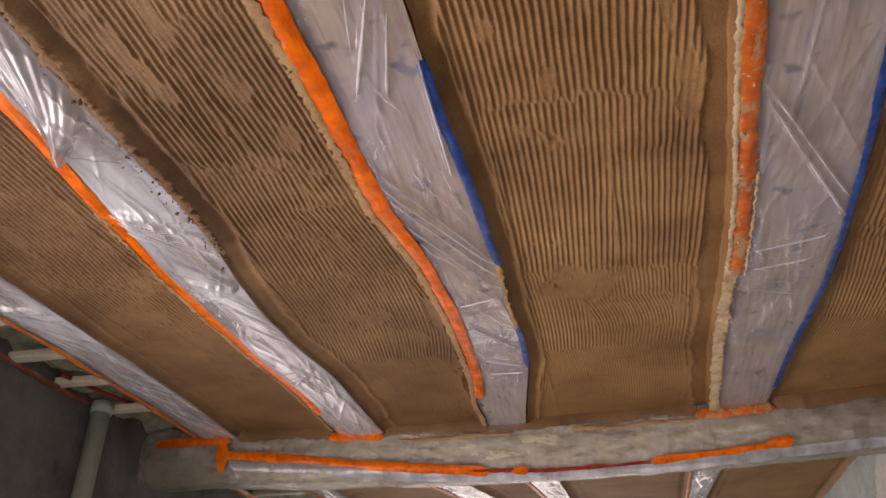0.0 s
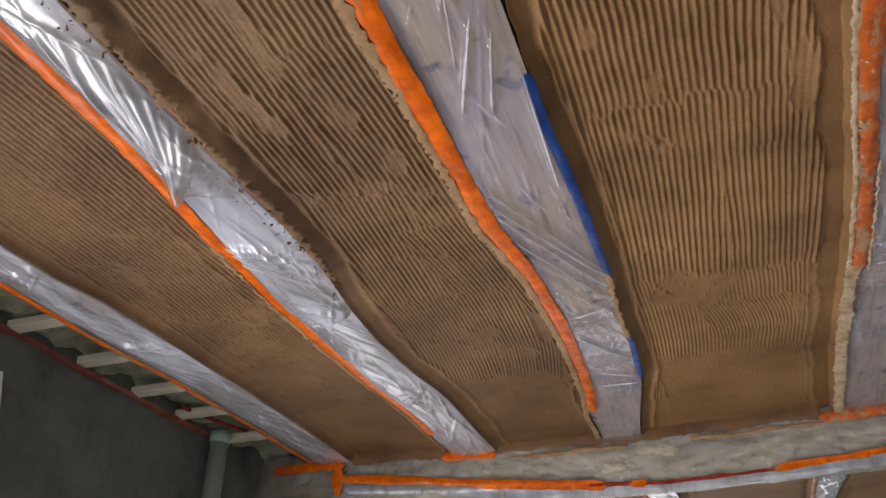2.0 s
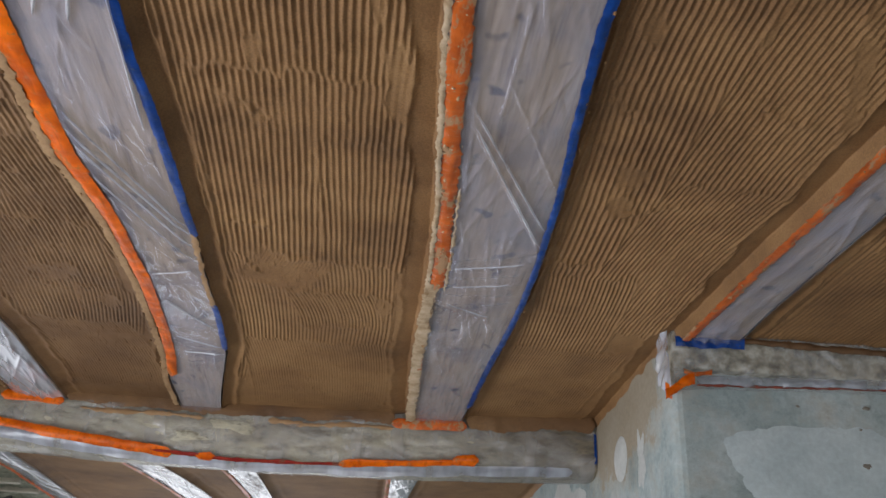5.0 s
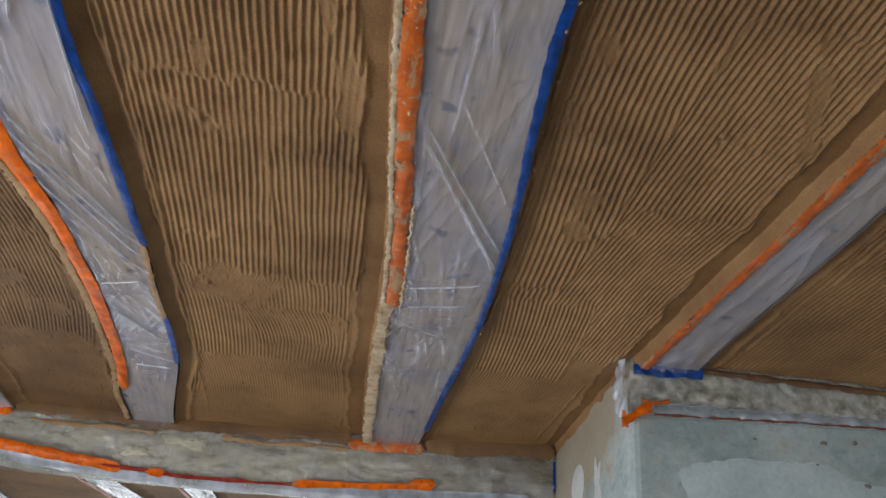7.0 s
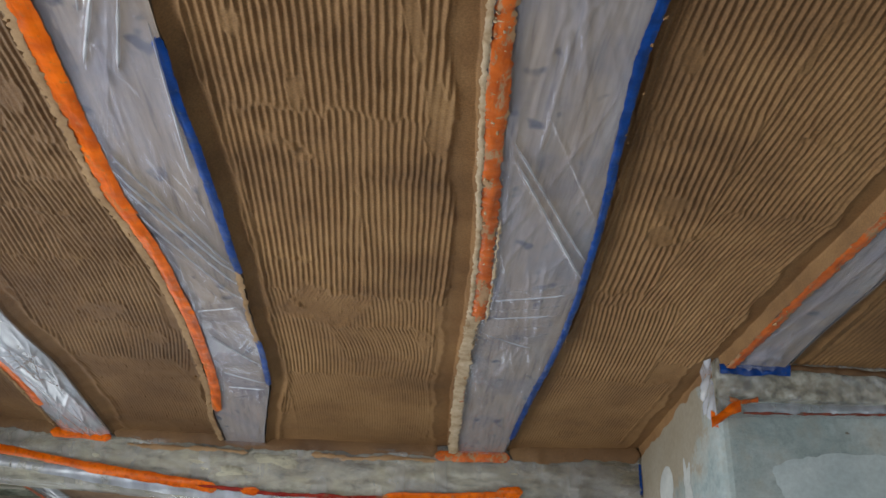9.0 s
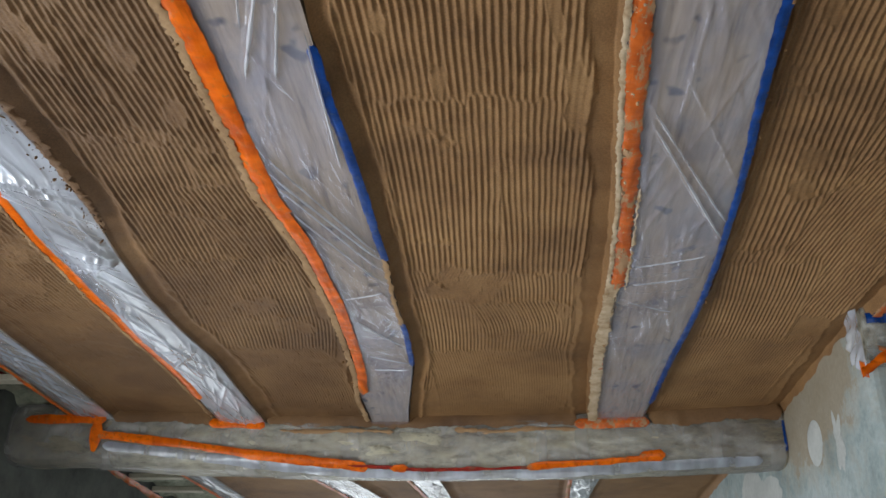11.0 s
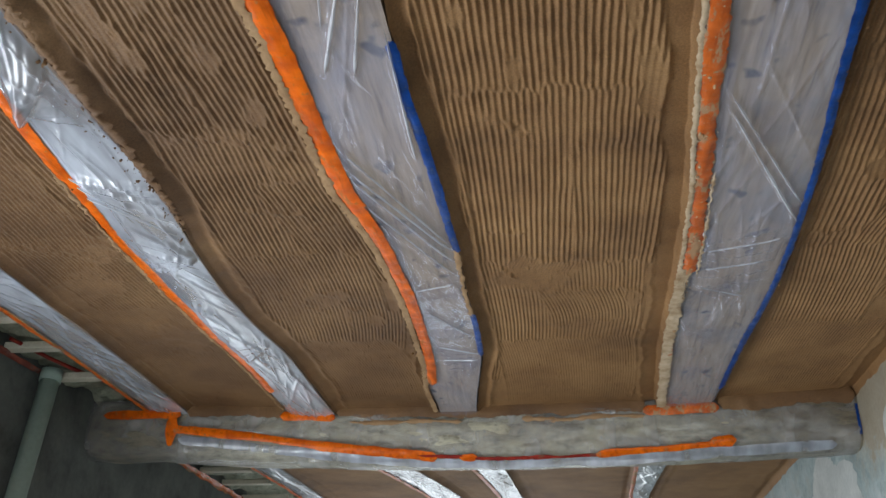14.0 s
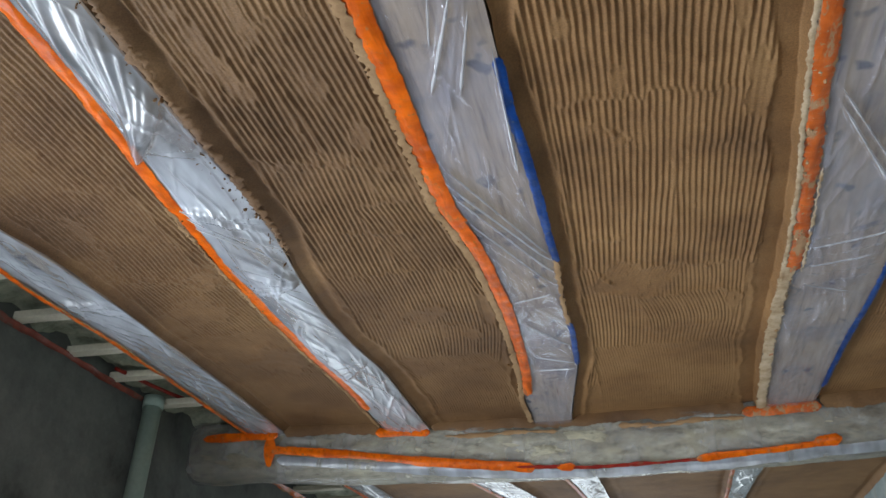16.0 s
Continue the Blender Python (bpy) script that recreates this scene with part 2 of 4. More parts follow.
def vnoise(X, Y, size, seed):
    """Smooth noise from -1 to 1 with features of that size."""
    X, Y = np.broadcast_arrays(np.asarray(X, float), np.asarray(Y, float))
    table = np.random.RandomState(seed).rand(64, 64) * 2 - 1
    x, y = X / size + 500.3, Y / size + 500.7
    i, j = np.floor(x).astype(int), np.floor(y).astype(int)
    fx, fy = x - i, y - j
    fx, fy = fx * fx * (3 - 2 * fx), fy * fy * (3 - 2 * fy)
    g = lambda a, b: table[a % 64, b % 64]
    return (g(i, j) * (1 - fx) + g(i + 1, j) * fx) * (1 - fy) + (g(i, j + 1) * (1 - fx) + g(i + 1, j + 1) * fx) * fy


def step(a, b, x):
    t = np.clip((x - a) / (b - a), 0, 1)
    return t * t * (3 - 2 * t)


def sag(x, y):
    """How far the old ceiling hangs down towards the girder."""
    x, y = np.asarray(x, float), np.asarray(y, float)
    return -0.045 * np.clip(1 - ((x + 0.05) / 1.5) ** 2, 0, 1) * step(-0.75, 0.0, y) * step(1.6, 0.2, y)


CEIL, UNDER = 2.650, 2.622  # plaster field, underside of the wrapped beams


def along(edge, ys):
    """x of an edge, given as rows of (y, x), at ys."""
    e = sorted(edge)
    return np.interp(ys, [p[0] for p in e], [p[1] for p in e])


# Edges of the wrapped beams in plan: (y, x)
S1L = [(-5.4, -1.45), (-2.0, -1.47), (-1.40, -1.470), (-1.12, -1.450), (0.0, -1.45)]
S1R = [(-5.4, -1.31), (-1.87, -1.325), (-1.67, -1.298), (-1.40, -1.287), (-1.05, -1.285), (0.0, -1.275)]
S2L = [(-5.4, -0.79), (-2.51, -0.812), (-2.18, -0.832), (-1.88, -0.856), (-1.60, -0.876), (-1.26, -0.880), (-0.83, -0.876), (-0.46, -0.848), (0.0, -0.83)]
S2R = [(-5.4, -0.66), (-2.48, -0.668), (-2.13, -0.664), (-1.89, -0.656), (-1.70, -0.660), (-1.45, -0.688), (-1.20, -0.706), (-0.92, -0.696), (-0.60, -0.664), (0.0, -0.64)]
S3L = [(-5.4, -0.24), (-2.4, -0.233), (-2.05, -0.229), (-1.73, -0.228), (-1.60, -0.205), (-1.41, -0.186), (-1.11, -0.180), (-0.84, -0.184), (-0.51, -0.199), (-0.32, -0.217), (0.0, -0.212)]
S3R = [(-5.4, 0.01), (-2.3, 0.008), (-2.06, 0.008), (-1.83, 0.017), (-1.40, 0.026), (-1.14, 0.018), (-0.87, 0.022), (-0.56, 0.013), (-0.18, -0.043), (0.0, -0.06)]
S4L = [(-5.4, 0.50), (-2.35, 0.557), (-2.0, 0.580), (-1.65, 0.605), (-1.39, 0.618), (-0.88, 0.623), (-0.63, 0.625), (-0.21, 0.638), (0.0, 0.655)]
S4R = [(-5.4, 0.80), (-2.31, 0.832), (-2.0, 0.853), (-1.73, 0.879), (-1.45, 0.894), (-1.16, 0.902), (-0.82, 0.896), (-0.56, 0.884), (-0.20, 0.866), (0.0, 0.86)]
S5L = [(-5.4, 1.50), (-2.2, 1.469), (-1.85, 1.454), (-1.5, 1.433), (-0.9, 1.41)]
S5R = [(-5.4, 1.64), (-1.79, 1.615), (-1.24, 1.595), (-0.9, 1.60)]

# ---- clay plaster fields ----


def trowel(X, Y, H, cx, cy, length, width, turn, pitch, amp, seed, bend=0.0, edge=0.02):
    """One pass of the notched trowel, laid over what is there already."""
    c, s = math.cos(radians(turn)), math.sin(radians(turn))
    v, u = (X - cx) * c + (Y - cy) * s, -(X - cx) * s + (Y - cy) * c
    v = v + bend * u * u
    wob = 0.005 * vnoise(X, Y, 0.40, seed) + 0.0011 * vnoise(X, Y, 0.09, seed + 1)
    mu = step(-length / 2, -length / 2 + edge, u + 0.02 * vnoise(v, v, 0.03, seed + 2)) * step(length / 2, length / 2 - edge, u + 0.02 * vnoise(v, v, 0.03, seed + 3))
    mv = step(-width / 2, -width / 2 + edge, v + wob) * step(width / 2, width / 2 - edge, v + wob)
    m = mu * mv
    wave = 0.5 + 0.5 * np.cos(2 * np.pi * (v + wob) / pitch)
    wave = np.clip(1.15 * wave - 0.06, 0, 1) ** 1.35
    row = np.round((v + wob) / pitch)
    torn = 0.22 * vnoise(row * 3.7, u, 0.016, seed + 5) + 0.16 * vnoise(row * 2.3, u, 0.06, seed + 8)
    strength = 0.86 * amp * (0.84 + 0.16 * vnoise(X, Y, 0.22, seed + 4) + torn + 0.12 * vnoise(X, Y, 0.012, seed + 9))
    lip = 0.0035 * 4 * m * (1 - m) * (0.6 + 0.6 * vnoise(X, Y, 0.03, seed + 6))
    return H * (1 - m) + m * np.clip(1.12 * strength, 0, 1) * wave + lip


def plaster_panel(left, right, y0, y1, passes, seed, label, dx=0.0019, dy=0.009, fine_from=-3.05, rims=(0.055, 0.055), flatten=-0.32, clay=None, smears=(), crumbles=()):
    """Clay between two beams: combed passes, smooth rims, wiped smears (x, y, half width, half length, turn) and crumbly seams (x0, y0, x1, y1, width)."""
    ys = np.concatenate([np.arange(y0, fine_from, 0.06), np.arange(max(y0, fine_from), y1, dy), [y1]])
    xl = along(left, ys) + 0.004 * vnoise(ys, ys, 0.07, seed + 40)
    xr = along(right, ys) + 0.004 * vnoise(ys, ys, 0.07, seed + 41)
    n = int((xr - xl).mean() / dx)
    s = np.linspace(0, 1, n)
    X = xl[:, None] * (1 - s) + xr[:, None] * s
    Y = np.repeat(ys[:, None], n, 1)
    H = np.zeros_like(X)
    for k, p in enumerate(passes):
        H = trowel(X, Y, H, *p[:7], seed + 100 + 7 * k, *(p[7:] if len(p) > 7 else ()))
    rough = 0.5 * vnoise(X, Y, 0.045, seed + 9) + 0.35 * vnoise(X, Y, 0.016, seed + 10)
    for k, (cx, cy, rx, ry, turn) in enumerate(smears):
        c, q = math.cos(radians(turn)), math.sin(radians(turn))
        a, b = ((X - cx) * c + (Y - cy) * q) / rx, (-(X - cx) * q + (Y - cy) * c) / ry
        d = np.sqrt(a * a + b * b) + 0.95 * rough
        m = step(1.08, 0.9, d)
        H = H * (1 - 0.84 * m) + m * (0.0030 + 0.0012 * vnoise(X, Y, 0.03, seed + 60 + k)) + 0.0028 * np.exp(-((d - 1.05) / 0.14) ** 2)
    for k, (ax, ay, bx, by, w) in enumerate(crumbles):
        vx, vy = bx - ax, by - ay
        u = np.clip(((X - ax) * vx + (Y - ay) * vy) / (vx * vx + vy * vy), 0, 1)
        d = np.hypot(X - ax - u * vx, Y - ay - u * vy)
        m = np.exp(-(d / w) ** 2)
        H = H * (1 - 0.5 * m) + m * 0.0055 * (0.5 + 0.9 * vnoise(X, Y, 0.011, seed + 70 + k) + 0.5 * vnoise(X, Y, 0.005, seed + 80 + k))
    # the stretch by the girder is rubbed flatter
    H *= 1 - 0.45 * step(flatten - 0.22, flatten + 0.12, Y + 0.1 * vnoise(X, Y, 0.2, seed + 11))
    dl, dr = X - xl[:, None], xr[:, None] - X
    wl, wr = (r * (1 + 0.22 * vnoise(ys, ys, 0.18, seed + 12 + k) + 0.08 * vnoise(ys, ys, 0.03, seed + 18 + k))[:, None] for k, r in enumerate(rims))
    keep = step(wl * 0.8, wl * 1.05, dl) * step(wr * 0.8, wr * 1.05, dr)
    H = H * keep
    # by the left beam the clay climbs slowly out of the beam, then beads; by the right one it thins out, then turns down
    H += (CEIL - UNDER - 0.004) * np.clip(1 - dl / (0.85 * wl), 0, 1) ** 1.2 - 0.004 * step(wl, wl * 0.6, dl)
    H += 0.0065 * np.exp(-((dl - wl) / 0.011) ** 2)
    H += -0.009 * np.clip((wr - dr) / wr, 0, 1) + (CEIL - UNDER + 0.010) * step(0.012, 0.0, dr) + 0.004 * step(0.010, 0.0, dl)
    H += 0.0025 * np.exp(-((dr - wr) / 0.010) ** 2)
    H += 0.003 * vnoise(X, Y, 0.25, seed + 14) + 0.0012 * vnoise(X, Y, 0.05, seed + 15) + 0.0004 * vnoise(X, Y, 0.012, seed + 16)
    crumbs = np.clip(vnoise(X, Y, 0.009, seed + 17) - 0.78, 0, 1) * 0.022 * keep
    Z = CEIL - H - crumbs + sag(X, Y)
    P = np.stack([X, Y, Z], -1)
    ob = sheet("plaster_panel", P, clay or CLAY)
    return tagged(ob, label, "plaster panel", "clay plaster fields between the beams", "structure")


plaster_panel(S1R, S2L, -5.4, 0.0, [
    (-1.08, -3.6, 4.2, 0.60, 0, 0.0150, 0.0052), (-1.12, -1.60, 0.75, 0.34, 3, 0.0135, 0.0045),
    (-1.05, -1.15, 0.6, 0.30, -3, 0.0125, 0.004), (-1.03, -0.6, 0.9, 0.44, -4, 0.0105, 0.0020, 0.1), (-1.18, -2.1, 0.5, 0.2, 2, 0.0145, 0.0048)], 11,
    "dark clay plaster combed with a notched trowel", clay=CLAY_DARK, rims=(0.035, 0.022),
    smears=[(-1.10, -1.22, 0.07, 0.10, 10), (-0.99, -1.42, 0.05, 0.05, 0), (-1.17, -1.75, 0.02, 0.12, 4), (-1.0, -0.75, 0.10, 0.12, 30)], crumbles=[(-1.24, -1.5, -0.92, -1.38, 0.03)])
plaster_panel(S2R, S3L, -5.4, 0.0, [
    (-0.43, -3.6, 3.2, 0.60, 0, 0.0150, 0.0056), (-0.52, -2.25, 0.9, 0.16, 1, 0.0145, 0.0056), (-0.34, -2.1, 0.7, 0.2, -2, 0.0145, 0.005),
    (-0.50, -1.62, 0.75, 0.26, 3, 0.0138, 0.0052), (-0.31, -1.45, 0.62, 0.22, -5, 0.0128, 0.0048),
    (-0.45, -1.02, 0.7, 0.42, 4, 0.0122, 0.0045, 0.12), (-0.32, -0.78, 0.34, 0.2, 9, 0.0115, 0.004, 0.2),
    (-0.42, -0.42, 0.56, 0.38, -6, 0.0098, 0.002, 0.3)], 23,
    "dark brown clay plaster combed in overlapping trowel passes", clay=CLAY_DARK, rims=(0.058, 0.030),
    smears=[(-0.370, -2.21, 0.026, 0.055, 12), (-0.325, -2.06, 0.024, 0.045, 10), (-0.53, -2.35, 0.022, 0.13, -4), (-0.42, -1.04, 0.055, 0.075, 20), (-0.44, -2.5, 0.02, 0.12, 0), (-0.30, -0.85, 0.03, 0.05, 0)],
    crumbles=[(-0.56, -1.96, -0.40, -1.94, 0.022), (-0.40, -1.94, -0.30, -1.90, 0.018), (-0.50, -1.62, -0.36, -1.60, 0.015)])
plaster_panel(S3R, S4L, -5.4, 0.0, [
    (0.31, -3.2, 4.0, 0.62, 0, 0.0148, 0.0058), (0.27, -1.62, 0.9, 0.40, 1, 0.0146, 0.0056, 0.03), (0.42, -1.5, 0.7, 0.2, -1, 0.0140, 0.005),
    (0.30, -0.78, 0.95, 0.50, 2, 0.0118, 0.0030, 0.10), (0.22, -1.16, 0.26, 0.26, 30, 0.0095, 0.003, 1.1, 0.05),
    (0.38, -0.92, 0.3, 0.3, -8, 0.0105, 0.0034, 0.6, 0.04), (0.31, -0.36, 0.6, 0.5, -2, 0.0092, 0.0016, 0.15)], 37,
    "brown clay plaster field with long straight comb ridges", rims=(0.045, 0.062),
    smears=[(0.120, -2.30, 0.018, 0.05, 0), (0.500, -2.06, 0.030, 0.11, -6), (0.22, -2.12, 0.012, 0.05, 5), (0.51, -0.98, 0.02, 0.05, 0), (0.44, -2.3, 0.012, 0.08, -8)],
    crumbles=[(0.11, -1.44, 0.20, -1.43, 0.016), (0.42, -1.21, 0.48, -1.24, 0.012), (0.15, -1.98, 0.23, -1.90, 0.02), (0.12, -1.22, 0.16, -1.15, 0.012)])
plaster_panel(S4R, [(-5.4, 1.503), (-2.2, 1.472), (-1.85, 1.457), (-1.5, 1.436), (-0.93, 1.414), (-0.91, 1.405), (0.0, 1.402)], -5.4, 0.0, [
    (1.16, -3.2, 4.2, 0.62, 0, 0.0150, 0.0058), (1.02, -1.75, 0.8, 0.24, -3, 0.0155, 0.0058, 0.05), (1.25, -2.0, 0.8, 0.3, 2, 0.0145, 0.005),
    (1.24, -1.35, 0.9, 0.36, 5, 0.0128, 0.0046, -0.08), (1.08, -1.0, 0.6, 0.30, -4, 0.0122, 0.0042, 0.1), (1.12, -0.4, 0.7, 0.4, 3, 0.0098, 0.002)], 51,
    "brown clay plaster combed up to the masonry corner", flatten=-0.45, rims=(0.018, 0.06),
    smears=[(1.018, -1.79, 0.028, 0.075, -8), (1.026, -1.68, 0.030, 0.05, 0), (0.925, -2.27, 0.018, 0.05, -10), (1.325, -2.22, 0.018, 0.15, -20), (0.92, -1.43, 0.02, 0.035, 0), (1.12, -2.30, 0.012, 0.03, -10)],
    crumbles=[(0.90, -2.08, 0.98, -2.02, 0.018), (1.02, -1.62, 1.16, -1.70, 0.014), (1.20, -2.08, 1.32, -2.05, 0.014), (0.91, -1.40, 0.97, -1.36, 0.012)])
plaster_panel(S5R, [(-5.4, 3.26), (-0.9, 3.26)], -5.4, -0.9, [
    (2.4, -3.0, 5.0, 1.9, 1, 0.017, 0.0052), (1.95, -1.5, 1.1, 0.5, 3, 0.015, 0.0045)], 67,
    "brown clay plaster combed above the pale masonry", dx=0.0032, flatten=-1.2)

# ---- wrapped beams ----


def segment_folds(X, Y, folds):
    """Creases in film: rows of x0, y0, x1, y1, height, width."""
    Z = np.zeros_like(X)
    for x0, y0, x1, y1, h, w in folds:
        dx, dy = x1 - x0, y1 - y0
        L = math.hypot(dx, dy)
        u = ((X - x0) * dx + (Y - y0) * dy) / (L * L)
        d = ((X - x0) * dy - (Y - y0) * dx) / L
        Z += 1.3 * h * np.exp(-np.abs(d / w) ** 1.4) * step(-0.06, 0.12, u) * step(1.06, 0.8, u)
    return Z


def fan(cx, cy, a0, a1, count, length, h, w, seed):
    r = random.Random(seed)
    rows = []
    for k in range(count):
        a = radians(a0 + (a1 - a0) * (k + r.uniform(-0.3, 0.3)) / max(1, count - 1))
        n = length * r.uniform(0.5, 1.1)
        rows.append((cx + 0.012 * math.cos(a), cy + 0.012 * math.sin(a), cx + n * math.cos(a), cy + n * math.sin(a), h * r.uniform(0.5, 1.3), w * r.uniform(0.7, 1.4)))
    return rows


def streaks(left, right, y0, y1, count, seed, h=0.0030, w=0.0048, lean=(-26, 26)):
    """Many fine pulled creases, mostly along the film."""
    r = random.Random(seed)
    rows = []
    for _ in range(count):
        y = r.uniform(y0, y1)
        a, b = float(along(left, [y])[0]), float(along(right, [y])[0])
        x, n, t = r.uniform(a, b), r.uniform(0.18, 0.60), radians(r.uniform(*lean))
        rows.append((x, y, x + n * math.sin(t), y + n * math.cos(t), h * r.uniform(0.3, 1.2), w * r.uniform(0.6, 1.5)))
    return rows


def film_sheet(parent, left, right, y0, y1, folds, seed, mat, inset=0.012, crown=0.003, label=""):
    ys = np.concatenate([np.arange(y0, -3.0, 0.05), np.arange(max(y0, -3.0), y1, 0.007), [y1]]) if y0 < -3 else np.append(np.arange(y0, y1, 0.007), y1)
    xl, xr = along(left, ys) + inset * 0.3, along(right, ys) - inset * 0.3
    s = np.linspace(0, 1, 96)
    X = xl[:, None] * (1 - s) + xr[:, None] * s
    Y = np.repeat(ys[:, None], 96, 1)
    Z = UNDER - 0.002 - crown * (1 - (2 * s - 1) ** 2)[None, :] + sag(X, Y)
    pin = step(0.022, 0.060, X - xl[:, None]) * step(0.0, 0.020, xr[:, None] - X)
    Z = Z - pin * segment_folds(X, Y, list(folds) + streaks(left, right, max(y0, -2.9), y1, int(34 * (y1 - max(y0, -2.9))), seed + 50)) - 0.0014 * vnoise(X, Y, 0.09, seed) - 0.0004 * vnoise(X * 2, Y, 0.03, seed + 1)
    return sheet("film", np.stack([X, Y, Z], -1), mat, parent, label)


def crease_streak(parent, x0, y0, x1, y1, h, width, seed):
    """A painted highlight: white strip along the crest of a pulled fold in film."""
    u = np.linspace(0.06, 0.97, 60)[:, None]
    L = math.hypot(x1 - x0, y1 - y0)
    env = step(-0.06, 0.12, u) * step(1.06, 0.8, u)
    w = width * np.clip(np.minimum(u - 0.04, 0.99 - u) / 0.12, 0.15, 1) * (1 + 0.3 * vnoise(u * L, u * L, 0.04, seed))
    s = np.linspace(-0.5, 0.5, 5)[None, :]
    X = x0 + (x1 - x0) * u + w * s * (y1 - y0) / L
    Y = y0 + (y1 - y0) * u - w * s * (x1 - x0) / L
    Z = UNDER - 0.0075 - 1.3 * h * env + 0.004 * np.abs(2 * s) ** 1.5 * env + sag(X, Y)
    return sheet("crease_streak", np.stack([X, Y, Z], -1), FILM_GLINT, parent, "white strip painting the glint on a film fold")


def tape_along(parent, edge, y0, y1, offset, width, mat, seed, label="", z=UNDER - 0.007, ragged=0.003, name="tape", bulge=0.0025):
    """Tape that follows an edge of the film, a little wavy and puckered."""
    ys = np.append(np.arange(y0, y1, 0.004), y1)
    mid = along(edge, ys) + offset + 0.0025 * vnoise(ys, ys, 0.30, seed) + 0.35 * ragged * vnoise(ys, ys, 0.021, seed + 8) + 0.3 * ragged * vnoise(ys, ys, 0.009, seed + 9)
    w = width * (1 + 0.13 * vnoise(ys, ys, 0.26, seed + 1)) + 0.35 * ragged * vnoise(ys, ys, 0.045, seed + 2) + 0.5 * ragged * vnoise(ys, ys, 0.015, seed + 6) + 0.4 * ragged * vnoise(ys, ys, 0.007, seed + 7)
    w = w * np.clip(np.minimum((ys - y0 + 0.006) / 0.02, (y1 - ys + 0.006) / 0.02), 0.3, 1)
    s = np.linspace(-0.5, 0.5, 9)
    X = mid[:, None] + w[:, None] * s
    Y = np.repeat(ys[:, None], 9, 1)
    Z = z - bulge * (1 - (2 * s) ** 2)[None, :] - 0.0012 * vnoise(X, Y * 0.4, 0.012, seed + 3) - 0.0016 * vnoise(X, Y, 0.10, seed + 4) - 0.0006 * vnoise(X, Y, 0.03, seed + 5) + sag(X, Y)
    return sheet(name, np.stack([X, Y, Z], -1), mat, parent, label)


def beam(left, right, y0, y1, seed, label):
    ys = np.append(np.arange(y0, y1, 0.08), y1)
    xl, xr = along(left, ys) + 0.005, along(right, ys) - 0.005
    zb = UNDER + 0.006
    prof = []
    for a, b, z in ((1, 0, 2.80), (1, 0, zb), (0.75, 0.25, zb), (0.5, 0.5, zb), (0.25, 0.75, zb), (0, 1, zb), (0, 1, 2.80)):
        x = xl * a + xr * b
        prof.append(np.stack([x, ys, np.full_like(ys, z) + (sag(x, ys) if z < 2.7 else 0)], -1))
    thing = empty("ceiling_joist", (float((xl + xr).mean() / 2), float((y0 + y1) / 2), zb), label, "joist", "joists wrapped in film")
    sheet("timber", np.stack(prof, 1), TIMBER, thing, "old grey-brown timber under film", closed=True, smooth=False)
    return thing


b1 = beam(S1L, S1R, -5.4, 0.0, 1, "timber ceiling beam wrapped in clear film, orange tape edge")
film_sheet(b1, S1L, S1R, -5.4, 0.0, fan(-1.44, -1.45, 20, 75, 6, 0.35, 0.006, 0.008, 4) + fan(-1.30, -1.95, 100, 170, 5, 0.3, 0.006, 0.008, 5), 71, FILM_BRIGHT)
tape_along(b1, S1L, -5.4, -0.02, 0.004, 0.022, ORANGE, 81)

b2 = beam(S2L, S2R, -5.4, 0.0, 2, "timber ceiling beam wrapped in shiny crumpled film")
film_sheet(b2, S2L, S2R, -5.4, 0.0,
           fan(-0.785, -2.14, -108, -48, 20, 0.62, 0.008, 0.0065, 7) + fan(-0.81, -2.16, -50, 30, 8, 0.17, 0.008, 0.008, 8)
           + fan(-0.85, -1.90, 22, 62, 7, 0.34, 0.008, 0.006, 9) + fan(-0.68, -1.42, 165, 262, 9, 0.24, 0.009, 0.007, 10)
           + fan(-0.67, -0.8, 95, 160, 5, 0.4, 0.005, 0.008, 12), 72, FILM_BRIGHT, crown=0.010)
tape_along(b2, S2L, -5.4, -1.86, 0.016, 0.032, ORANGE, 82, z=UNDER - 0.010)
tape_along(b2, S2L, -1.88, -0.30, 0.015, 0.030, ORANGE, 83)

b3 = beam(S3L, S3R, -5.4, -0.03, 3, "timber ceiling beam in film with orange and blue tape")
film_sheet(b3, S3L, S3R, -5.4, -0.03,
           [(-0.143, -2.19, -0.05, -2.46, 0.010, 0.0055), (-0.085, -2.18, -0.025, -2.42, 0.008, 0.007), (0.0, -2.35, -0.015, -1.85, 0.007, 0.006),
            (-0.175, -1.95, 0.020, -1.43, 0.010, 0.0055), (-0.175, -1.86, 0.022, -1.40, 0.012, 0.005), (-0.172, -1.80, 0.015, -1.33, 0.009, 0.005),
            (-0.172, -1.70, 0.01, -1.25, 0.010, 0.006), (-0.165, -1.62, -0.02, -1.30, 0.008, 0.006), (-0.15, -1.50, 0.0, -1.16, 0.008, 0.007),
            (-0.13, -1.16, -0.01, -1.20, 0.005, 0.004), (-0.13, -1.10, 0.0, -1.11, 0.005, 0.005), (-0.12, -1.0, 0.0, -0.78, 0.006, 0.006)]
           + [(-0.15 + 0.008 * k, -0.66 + 0.040 * k, 0.02, -0.66 + 0.026 * k, 0.006, 0.005) for k in range(6)]
           + fan(-0.14, -0.82, 0, 60, 6, 0.18, 0.006, 0.005, 17) + fan(-0.15, -0.50, -40, 60, 4, 0.12, 0.004, 0.006, 21), 73, FILM)
tape_along(b3, S3L, -5.4, -1.66, 0.025, 0.046, ORANGE, 84, "broad glossy orange tape", bulge=0.004)
